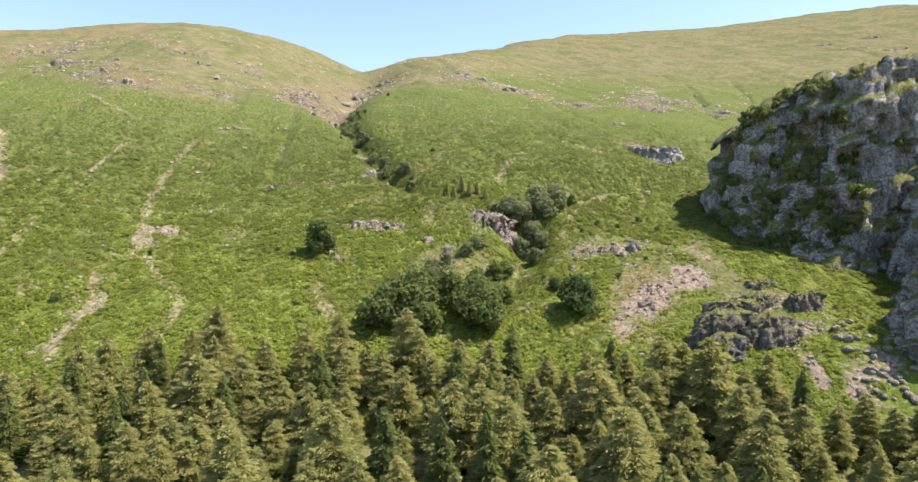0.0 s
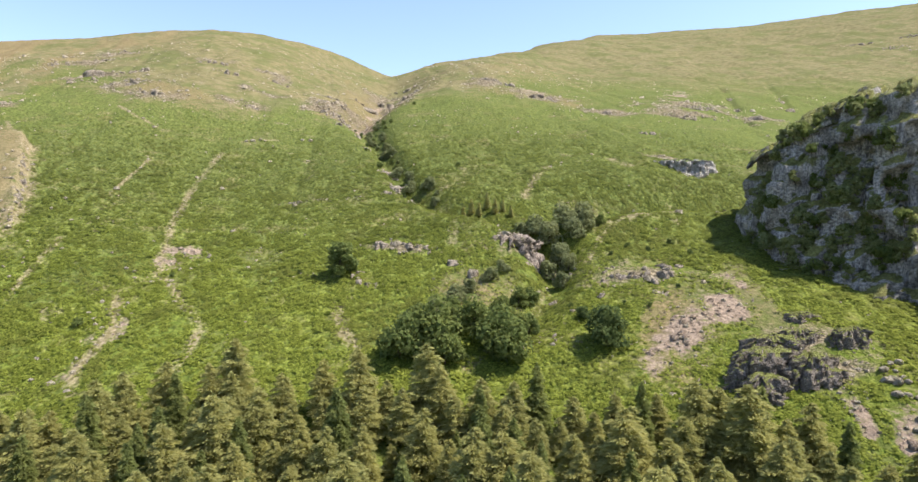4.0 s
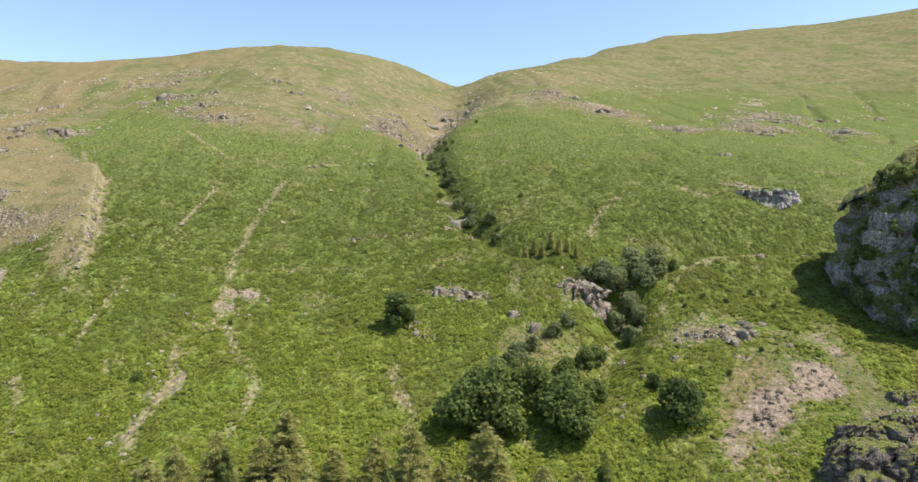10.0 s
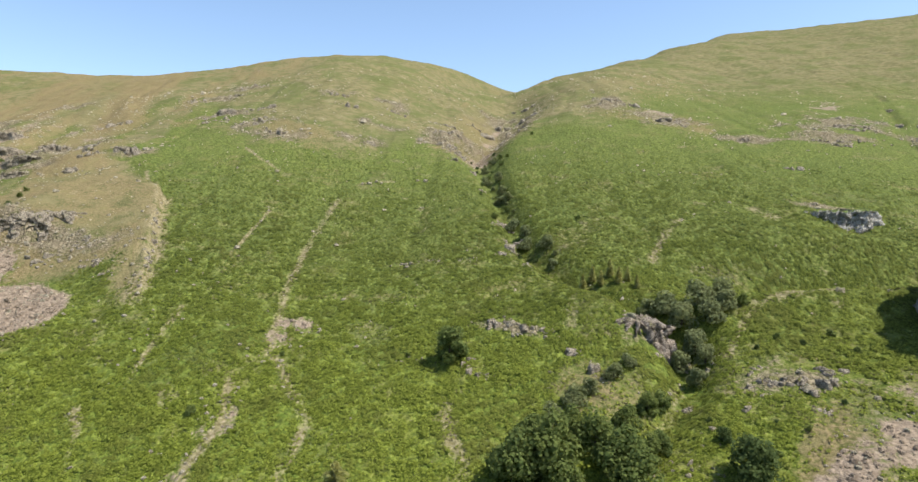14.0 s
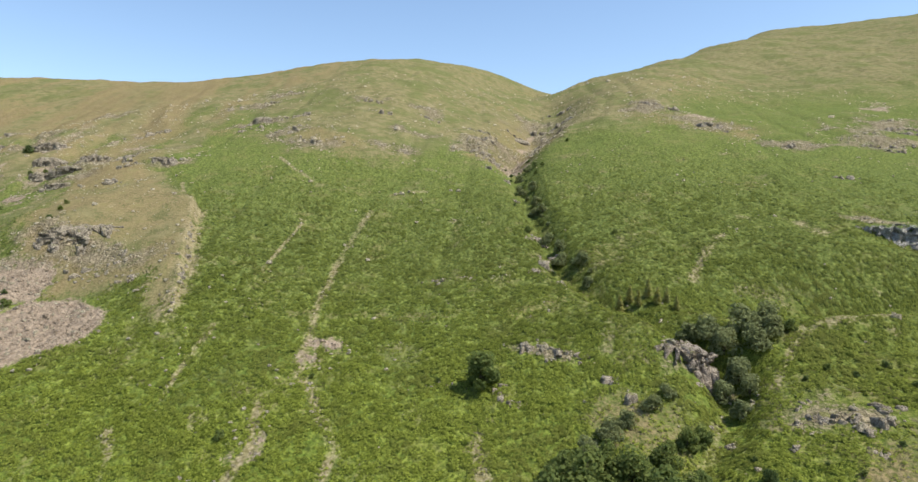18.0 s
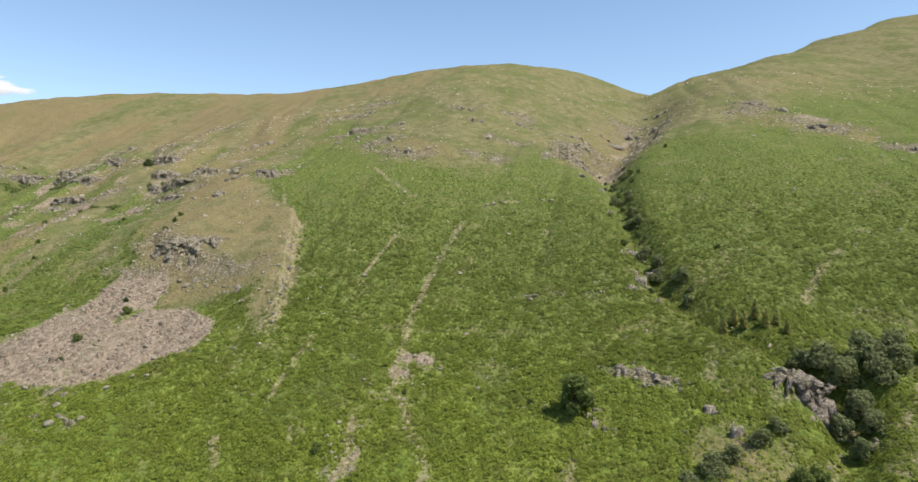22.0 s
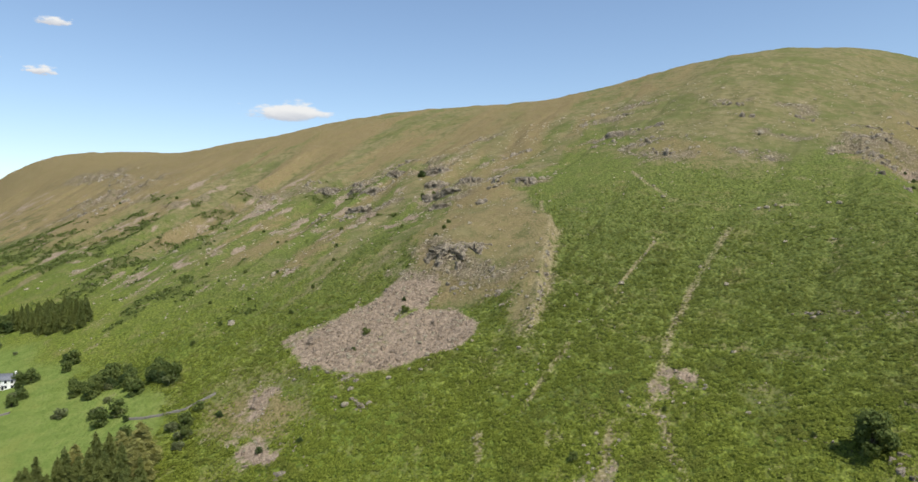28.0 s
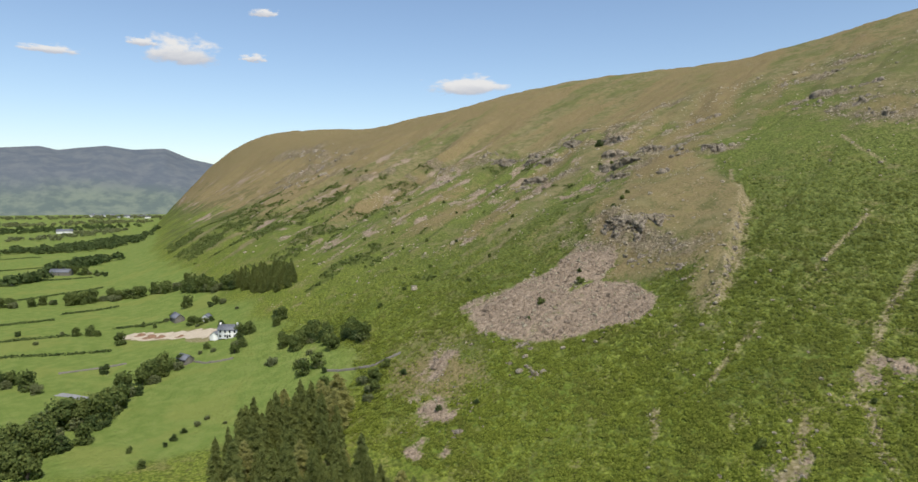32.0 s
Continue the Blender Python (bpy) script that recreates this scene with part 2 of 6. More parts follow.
GROUND = ground_material()
CRAG = rock_material("crag_rock", (0.115, 0.108, 0.098), (0.50, 0.465, 0.41), (0.110, 0.112, 0.032), 0.56)
GREY_ROCK = rock_material("grey_rock", (0.19, 0.175, 0.155), (0.58, 0.54, 0.48), (0.085, 0.11, 0.030), 0.35, 1.6)
LEDGE_ROCK = rock_material("ledge_rock", (0.085, 0.073, 0.058), (0.31, 0.265, 0.215), (0.125, 0.135, 0.034), 0.42, 1.8)
FALL_ROCK = rock_material("fall_rock", (0.150, 0.118, 0.092), (0.46, 0.39, 0.315), (0.12, 0.115, 0.040), 0.1, 1.8)
BROWN_ROCK = rock_material("brown_rock", (0.125, 0.104, 0.078), (0.42, 0.36, 0.275), (0.12, 0.115, 0.040), 0.12, 1.6)
BOULDER = rock_material("boulder_rock", (0.26, 0.225, 0.155), (0.50, 0.44, 0.32), (0.10, 0.11, 0.04), 0.0, 3.0)
SCREE = rock_material("scree_stone", (0.190, 0.145, 0.104), (0.375, 0.296, 0.216), (0.09, 0.10, 0.04), -0.3, 2.0)
BARK = plain_material("bark", (0.06, 0.045, 0.035), (0.16, 0.13, 0.10), 1.0, 0.95, 0.05)
LARCH = leaf_material("larch_needles", (0.285, 0.292, 0.098), (0.390, 0.382, 0.145), 0.30)
SPRUCE = leaf_material("spruce_needles", (0.130, 0.165, 0.052), (0.25, 0.28, 0.090), 0.3)
BROADLEAF = leaf_material("broad_leaves", (0.080, 0.118, 0.036), (0.190, 0.230, 0.072), 0.30)
DARKLEAF = leaf_material("dark_leaves", (0.050, 0.082, 0.030), (0.125, 0.165, 0.058), 0.2)
GREYLEAF = leaf_material("grey_leaves", (0.130, 0.155, 0.070), (0.25, 0.275, 0.130), 0.25)
CRAGLEAF = leaf_material("birch_leaves", (0.160, 0.190, 0.075), (0.30, 0.33, 0.140), 0.25)
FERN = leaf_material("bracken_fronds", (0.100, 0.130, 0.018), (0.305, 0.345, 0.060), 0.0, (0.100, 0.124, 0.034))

# ---- the lie of the land: heights in metres above the valley floor ----
STATION = np.array([-2700, -1900, -1250, -800, -500, -330, -200, -100, 0, 100, 220, 380, 700.0])
FOOT_Y = np.array([210, 130, 78, 52, 72, 78, 82, 111, 111, 87, 145, 169, 206.0])
CREST_Y = np.array([357, 455, 616, 773, 954, 1061, 939, 875, 977, 1382, 1779, 1630, 1391.0])
CREST_Z = np.array([120, 262, 241, 277, 293, 327, 284, 238, 282, 365, 499, 470, 462.0])
GILL = np.array([(-76, 569), (-78, 500), (-86, 446), (-69, 388), (-55, 342), (-40, 298), (-31, 277), (-19, 260), (-6, 245), (10, 231), (22, 214), (20, 196), (12, 180), (2, 165), (-6, 150.0)])
GILL_CUT = np.array([(13, 26), (17, 20), (15, 16), (8, 9), (6, 6), (6, 5.5), (7, 5.5), (6, 5.5), (6, 6), (9, 7), (10, 7), (6, 7), (4, 7), (2, 7), (0.5, 6.0)])


RAVINES = [np.array(line, float) for line in ([(219, 636), (200, 551), (185, 494), (171, 423)], [(275, 657), (247, 565), (231, 508), (204, 440)])]


def curve(x, xk, v):
    d = np.gradient(v, xk)
    i = np.clip(np.searchsorted(xk, x) - 1, 0, len(xk) - 2)
    h = xk[i + 1] - xk[i]
    t = (x - xk[i]) / h
    return (2 * t**3 - 3 * t**2 + 1) * v[i] + (t**3 - 2 * t**2 + t) * h * d[i] + (3 * t**2 - 2 * t**3) * v[i + 1] + (t**3 - t**2) * h * d[i + 1]


def lattice(i, j, seed):
    n = (i.astype(np.int64) * 374761393 + j.astype(np.int64) * 668265263 + seed * 1442695041) & 0xFFFFFFFF
    n = ((n ^ (n >> 13)) * 1274126177) & 0xFFFFFFFF
    return ((n ^ (n >> 16)) & 0xFFFF) / 32767.5 - 1


def corner_values(i, j, seed):
    """Lattice values at the four corners of each cell; looked up in a table where that is shorter."""
    low_i, low_j = i.min(), j.min()
    wide, deep = int(i.max() - low_i) + 2, int(j.max() - low_j) + 2
    if wide * deep > 2 * i.size:
        return lattice(i, j, seed), lattice(i + 1, j, seed), lattice(i, j + 1, seed), lattice(i + 1, j + 1, seed)
    a, b = np.meshgrid(np.arange(wide) + low_i, np.arange(deep) + low_j, indexing="ij")
    table = lattice(a, b, seed).ravel()
    k = ((i - low_i) * deep + (j - low_j)).astype(np.int64)
    return table[k], table[k + deep], table[k + 1], table[k + deep + 1]


def rough_at(x, y, size, seed=0, octaves=3):
    """Smooth noise in -1 to 1 with lumps of about the given size."""
    total, amount = np.zeros(np.shape(x)), 1.0
    if not total.size:
        return total
    for o in range(octaves):
        u, v = np.asarray(x) / size, np.asarray(y) / size
        i, j = np.floor(u), np.floor(v)
        a, b = u - i, v - j
        a, b = a * a * (3 - 2 * a), b * b * (3 - 2 * b)
        p, q, r, s = corner_values(i, j, seed + o)
        low, high = p * (1 - a) + q * a, r * (1 - a) + s * a
        total, amount, size = total + amount * (low * (1 - b) + high * b), amount * 0.5, size * 0.5
    return total / 1.75


def from_line(x, y, line):
    """How far points lie from a line of corners, and how far along it (in corners)."""
    best, along = np.full(np.shape(x), 1e9), np.zeros(np.shape(x))
    for k in range(len(line) - 1):
        (ax, ay), (bx, by) = line[k], line[k + 1]
        t = np.clip(((x - ax) * (bx - ax) + (y - ay) * (by - ay)) / ((bx - ax) ** 2 + (by - ay) ** 2), 0, 1)
        d = np.hypot(x - ax - t * (bx - ax), y - ay - t * (by - ay))
        near = d < best
        best, along = np.where(near, d, best), np.where(near, k + t, along)
    return best, along


def ease(v, low, high):
    t = np.clip((v - low) / (high - low), 0, 1)
    return t * t * (3 - 2 * t)


def hump(x, y, cx, cy, sx, sy, turn=0.0):
    c, s = math.cos(radians(turn)), math.sin(radians(turn))
    u, v = (x - cx) * c + (y - cy) * s, (y - cy) * c - (x - cx) * s
    return np.exp(-((u / sx) ** 2) - (v / sy) ** 2)


def slope_height(x, y):
    xs = np.clip(x, STATION[0], STATION[-1])
    yf, yc, zc = curve(xs, STATION, FOOT_Y), curve(xs, STATION, CREST_Y), curve(xs, STATION, CREST_Z)
    u = (y - yf) / (yc - yf)
    up = np.clip(u, 0, 1)
    g = np.where(up < 0.55, 1.29 * up, 1.29 * up - 1.43 * (up - 0.55) ** 2)
    g = np.where(u < 0.06, 1.29 * np.maximum(u + 0.06, 0) ** 2 / 0.24, g)
    g = np.where(u > 1, 1 - 0.10 * (u - 1) - 0.05 * np.minimum((u - 1) ** 2, 9), g)
    apron = np.interp(x, [-2400, -1500, -720, -420, -300, -230, -150], [150, 25, -5, 20, 35, 45, 60])
    rise = np.interp(x, [-2400, -1500, -720, -420, -300, -230, -150], [6, 10, 10, 7, 6, 4, 0])
    lift = np.clip((y - apron) / np.maximum(yf + 70 - apron, 20), 0, 1)
    lift = rise * lift ** 1.4 * np.exp(-((np.maximum(u, 0) / 0.22) ** 2))
    west = np.clip((x + 2750) / 250, 0, 1)
    return (zc * g + lift) * west * west * (3 - 2 * west)


ROCKS = [  # craggy ground: centre, half sizes, turn, relief
    (-210, 233, 30, 14, 10, 2.2), (-238, 236, 20, 8, 15, 5.0), (-402, 371, 22, 13, 20, 5.0), (-427, 408, 22, 13, 20, 4.5), (-320, 330, 26, 12, 25, 4.5), (-306, 306, 15, 9, 20, 4.0), (-424, 466, 24, 8, 10, 3.0), (-264, 333, 16, 6, 35, 2.5), (-296, 361, 16, 7, 30, 2.5), (-217, 298, 10, 4, 40, 1.6),
    (-476, 402, 28, 9, 15, 4.0), (-480, 364, 26, 10, 20, 4.0), (-370, 302, 22, 11, 25, 3.5), (-568, 309, 34, 12, 20, 4.5), (-440, 330, 24, 9, 22, 3.5), (-520, 345, 24, 8, 20, 3.5), (-640, 330, 40, 10, 18, 4.0), (-700, 290, 40, 12, 18, 4.0), (-925, 300, 110, 40, 22, 15.0), (-1040, 330, 80, 32, 18, 15.0), (-860, 245, 70, 20, 20, 9.0), (-1310, 375, 120, 34, 10, 10.0),
    (-226, 408, 18, 8, 20, 2.6), (-266, 432, 22, 9, 20, 2.8), (-309, 492, 24, 9, 10, 2.6), (-300, 528, 34, 9, 0, 2.4), (-218, 506, 22, 7, 0, 2.0), (-168, 498, 20, 8, 0, 2.0), (-150, 444, 20, 7, 0, 1.6), (-204, 390, 22, 8, -10, 1.4), (-151, 408, 16, 7, 0, 1.4),
    (-2, 515, 16, 18, -15, 2.0), (38, 470, 15, 20, -20, 2.0), (20, 490, 14, 12, 0, 1.4), (82, 440, 16, 10, 0, 1.4), (130, 450, 22, 16, 0, 1.6), (150, 490, 30, 26, 20, 1.6), (88, 318, 18, 4, -2, 1.0), (185, 460, 22, 20, 0, 1.6),
    (-108, 455, 16, 34, -15, 4.0), (-66, 490, 14, 36, 10, 4.0), (-80, 540, 20, 22, 0, 3.5), (12, 212, 11, 5, 10, 2.5), (-28, 216, 13, 3, -15, 1.6), (46, 194, 13, 6, 0, 1.2), (68, 145, 13, 6, 10, 1.8), (74, 158, 12, 5, 10, 1.4)]


def craggy_at(x, y):
    """How much bare rock there is (0 to 1), and how far it stands out in metres."""
    bare, relief = np.zeros(np.shape(x)), np.zeros(np.shape(x))
    for cx, cy, sx, sy, turn, amount in ROCKS:
        near = (np.abs(x - cx) < 2 * (sx + sy)) & (np.abs(y - cy) < 2 * (sx + sy))
        if near.any():
            h = hump(x[near], y[near], cx, cy, 1.1 * sx, 1.1 * sy, turn)
            bare[near] = np.maximum(bare[near], h)
            relief[near] = np.maximum(relief[near], h * amount)
    some = bare > 0.03
    p, q = x[some], y[some]
    s = np.where(p < -700, 3.0, 1.0)
    b = np.clip(1.1 * bare[some] + 0.85 * rough_at(p / s, q / s, 11, 131) - 0.22, 0, 1)
    lump = rough_at(p / s, q / s, 8, 141, 3) * 2.2
    ledge = 0.75 * np.floor(lump * 2.5) / 2.5 + 0.25 * lump + 0.35 * np.floor(rough_at(p / s, q / s, 3.2, 151, 2) * 3) / 3
    relief[some] = relief[some] * b * (0.25 + 0.75 * ledge)
    bare[some] = b
    bare[~some], relief[~some] = 0, 0
    return bare, relief


def height(x, y):
    x, y = np.asarray(x, float), np.asarray(y, float)
    z = slope_height(x, y)
    steep = np.clip(z / 25, 0, 1)
    d, k = from_line(x, y, GILL)
    cut = np.interp(k, range(len(GILL)), GILL_CUT[:, 0])
    wide = np.interp(k, range(len(GILL)), GILL_CUT[:, 1])
    z = z - cut * np.exp(-((d / wide) ** 2)) * np.clip(1.15 - np.maximum(y - 540, 0) / 120, 0, 1)
    z = z - 22 * hump(x, y, 84, 265, 54, 16, 12) - 5 * hump(x, y, 94, 303, 17, 6, 4)                    # hollow behind the knoll
    z = z + 4.5 * hump(x, y, 90, 245, 46, 9, 14) + 2.0 * hump(x, y, 50, 236, 20, 9, 20)   # its green rim
    z = z + 16 * hump(x, y, 100, 1000, 60, 150) - 9 * hump(x, y, 262, 1240, 60, 160) - 5 * hump(x, y, -2, 750, 28, 70)   # the skyline's swells
    z = z - 4.5 * hump(x, y, -590, 680, 200, 90) - 4 * hump(x, y, -95, 690, 20, 100) + 3 * hump(x, y, -58, 680, 20, 60) - 9 * hump(x, y, -935, 575, 110, 80)
    z = z + 9 * hump(x, y, -250, 262, 42, 30, 30) + 5 * hump(x, y, -226, 240, 24, 18)   # rocky spur
    z = z + 8 * hump(x, y, -285, 330, 40, 45, 30)
    rib, _ = from_line(x, y, RIB)
    side = (x - np.interp(y, RIB[:, 1], RIB[:, 0]))
    z = z + 4.5 * np.exp(-((np.minimum(side, 0) / 26) ** 2)) * np.exp(-((np.maximum(side, 0) / 2.5) ** 2)) * np.clip((y - 205) / 25, 0, 1) * np.clip((330 - y) / 50, 0, 1)
    for line in RAVINES:
        d, _ = from_line(x + 5 * rough_at(x, y, 22, 191), y, line)
        z = z - 3.2 * np.exp(-((d / 3.2) ** 2)) * np.clip(0.6 + rough_at(x, y, 30, 193), 0, 1)
    z = z + 6.0 * hump(x, y, -4, 226, 26, 15)                         # knoll over the fall
    far = np.clip((np.hypot(x, y) - 60) / 120, 0, 1)
    z = z + steep * far * (2.6 * rough_at(x, y, 70, 3) + 0.9 * rough_at(x, y, 17, 9) + 0.28 * rough_at(x, y, 4, 15, 2))
    craggy = np.clip((z - 118) / 40, 0, 1) + np.clip((-230 - x) / 60, 0, 1) * np.clip((z - 40) / 30, 0, 1)
    z = z + np.clip(craggy, 0, 1) * 1.8 * np.abs(rough_at(x, y, 26, 21))
    z = z + (1 - steep) * 0.35 * rough_at(x, y, 30, 33)
    z = z - steep * 1.1 * np.clip(np.abs(rough_at(x * 0.9 + 0.2 * y, y * 0.22, 30, 37, 2)) * -5 + 1, 0, 1) * np.clip((z - 30) / 40, 0, 1)   # runnels down the slope
    z = z + 17.0 * np.clip((-270 - x) / 110, 0, 1) * np.clip((z - 25) / 45, 0, 1) * np.clip((200 - z) / 60, 0, 1) * (0.35 - np.abs(rough_at(x + 0.5 * y, y * 0.2, 62, 39, 3)))   # ribs of the west slope
    x, y = np.atleast_1d(x), np.atleast_1d(y)
    return z + craggy_at(x, y)[1].reshape(np.shape(z))


RIB = np.array([(-158, 205), (-160, 217), (-173, 236), (-190, 262), (-203, 282), (-222, 306), (-250, 335.0)])

# ---- true distances: the slope plan is drawn to one scale; its near bank stands closer, its far ridge deeper ----
HUB = np.array((0.0, 14.0, 76.0))


def true_scale(x, y):
    r, turn = np.hypot(x, np.asarray(y) - 14), np.degrees(np.arctan2(-np.asarray(x), np.asarray(y) - 14))
    near = ease(r, 95, 165) * (1 - ease(r, 270, 400)) * (1 - ease(turn, 30, 50))
    far = ease(r, 400, 640) * (1 - ease(turn, 8, 26)) * ease(turn, -90, -60)
    return 1 - 0.07 * near + 0.28 * far


def true_place(p):
    p = np.asarray(p, float)
    return HUB + (p - HUB) * true_scale(p[..., 0], p[..., 1])[..., None]


def put(x, y, z, rx=0, ry=0, rz=0):
    """pose() at a point of the plan, brought to its true distance."""
    q = true_place((x, y, z))
    return pose(*map(float, q), rx, ry, rz) @ Matrix.Scale(float(true_scale(x, y)), 4)


# ---- building helpers ----
def mesh(name, verts, faces, mat, smooth=False):
    """A mesh from arrays of places and of faces that all have the same number of corners."""
    verts, faces = np.asarray(verts, np.float32), np.asarray(faces, np.int32)
    me = bpy.data.meshes.new(name)
    me.vertices.add(len(verts))
    me.vertices.foreach_set("co", verts.ravel())
    me.loops.add(faces.size)
    me.loops.foreach_set("vertex_index", faces.ravel())
    me.polygons.add(len(faces))
    me.polygons.foreach_set("loop_start", np.arange(0, faces.size, faces.shape[1], dtype=np.int32))
    me.update(calc_edges=True)
    if smooth:
        me.polygons.foreach_set("use_smooth", np.ones(len(faces), bool))
    me.materials.append(mat)
    return me


def part(name, me, parent, label=""):
    ob = new(name, me)
    ob.parent = parent
    return tagged(ob, label)


def thing(name, label, category, group="", kind="", data=None, at=None):
    ob = tagged(new(name, data), label, category, group, kind)
    if at is not None:
        ob.matrix_basis = at
    return ob


def grid_faces(rows, cols, wrap=False):
    i, j = np.meshgrid(np.arange(rows - 1), np.arange(cols if wrap else cols - 1), indexing="ij")
    a, b = i * cols + j, i * cols + (j + 1) % cols
    return np.stack([a, b, b + cols, a + cols], -1).reshape(-1, 4)


def spot(x, y, cx, cy, sx, sy, turn=0.0):
    c, s = math.cos(radians(turn)), math.sin(radians(turn))
    u, v = (x - cx) * c + (y - cy) * s, (y - cy) * c - (x - cx) * s
    return ease(1.45 - np.sqrt((u / sx) ** 2 + (v / sy) ** 2), 0, 0.9)


# ---- ground ----
TRACKS = [
    ([(-130, 321), (-126, 295), (-122, 268), (-112, 234), (-105, 212), (-100, 200), (-92, 193), (-84, 184), (-77, 175), (-75, 165), (-74, 155)], 1.5),
    ([(-139, 213), (-136, 198), (-134, 188), (-132, 177)], 1.2),
    ([(-137, 164), (-130, 156), (-125, 148)], 1.3),
    ([(-42, 185), (-37, 173), (-30, 162)], 2.0),
    ([(29, 301), (21, 281), (16, 265)], 1.8),
    ([(61, 313), (66, 305)], 3.0),
    ([(37, 227), (46, 232), (63, 237), (83, 246), (100, 252)], 2.4),
    ([(-152, 292), (-150, 270), (-146, 250)], 0.9),
    ([(-106, 186), (-99, 171), (-98, 158), (-92, 146)], 1.6),
    ([(20, 204), (15, 186), (6, 172), (-4, 158)], 1.5),
    ([(32, 208), (40, 224), (46, 231), (70, 244), (102, 258)], 1.1),
    ([(-226, 303), (-214, 288), (-204, 282), (-196, 280)], 1.0),
    ([(-200, 280), (-186, 260), (-173, 240), (-162, 222), (-157, 211)], 3.6),
    ([(-208, 365), (-190, 350), (-172, 340)], 0.9),
    ([(-128, 344), (-122, 350), (-112, 356)], 1.4),
]
BIG_SCREE = np.array([(-256, 160), (-247, 180), (-236, 198), (-246, 222), (-224, 224), (-208, 206), (-196, 212), (-176, 208), (-170, 190), (-180, 172), (-197, 158), (-220, 150), (-256, 160.0)])
SPUR = np.array([(-300, 330), (-258, 322), (-222, 290), (-197, 279), (-178, 248), (-156, 210), (-163, 209), (-179, 228), (-188, 214), (-202, 206), (-216, 214), (-240, 222), (-262, 244), (-280, 282), (-300, 330.0)])
SCREES = [  # centre, half sizes, turn
    (-282, 262, 22, 6, 40), (-445, 236, 36, 6, 35), (-560, 222, 44, 7, 30), (-637, 160, 40, 6, 30), (-1015, 165, 110, 16, 25), (-1000, 240, 90, 14, 25), (-400, 150, 34, 4, 30), (-727, 398, 10, 20, 15), (-204, 116, 14, 6, 20), (-186, 126, 6, 10, 0), (-178, 106, 10, 5, 20),
    (0, 516, 14, 9, 0), (36, 492, 11, 15, 20), (79, 436, 9, 5, 0), (-97, 209, 6, 12, -30), (159, 560, 14, 20, 20),
    (-202, 388, 24, 8, -15), (-152, 404, 16, 8, 0), (-336, 300, 7, 16, 25), (-290, 255, 8, 18, 20), (-380, 254, 10, 22, 25), (-262, 298, 14, 6, 30), (-94, 210, 4, 10, -20), (-103, 210, 3, 9, 10), (-100, 166, 5, 15, 10),
    (52, 166, 26, 5.5, 56), (47, 158, 14, 6, 56), (60, 177, 14, 7, 52), (64, 183, 9, 6, 40), (72, 133, 3.0, 9, -10), (85, 134, 6, 14, 12), (81, 120, 6, 12, 0),
    (-318, 272, 26, 8, 35), (-345, 262, 30, 8, 30), (-420, 270, 46, 10, 28), (-470, 230, 30, 7, 25), (-560, 260, 60, 12, 22), (-700, 230, 60, 12, 20), (-640, 180, 30, 6, 18), (-1330, 260, 100, 40, 20), (-1180, 230, 50, 20, 20), (-214, 130, 12, 14, 0), (-190, 122, 8, 12, 10),
]


YARDS = [(-424, 55, 32, 8, 46), (-392, 70, 12, 5, 30)]


def inside(x, y, line):
    """Depth inside a closed line of corners: over 0 inside, under 0 outside."""
    d, _ = from_line(x, y, line)
    odd = np.zeros(np.shape(x), bool)
    for (ax, ay), (bx, by) in zip(line[:-1], line[1:]):
        odd ^= ((ay > y) != (by > y)) & (x < (bx - ax) * (y - ay) / (by - ay + 1e-9) + ax)
    return np.where(odd, d, -d)


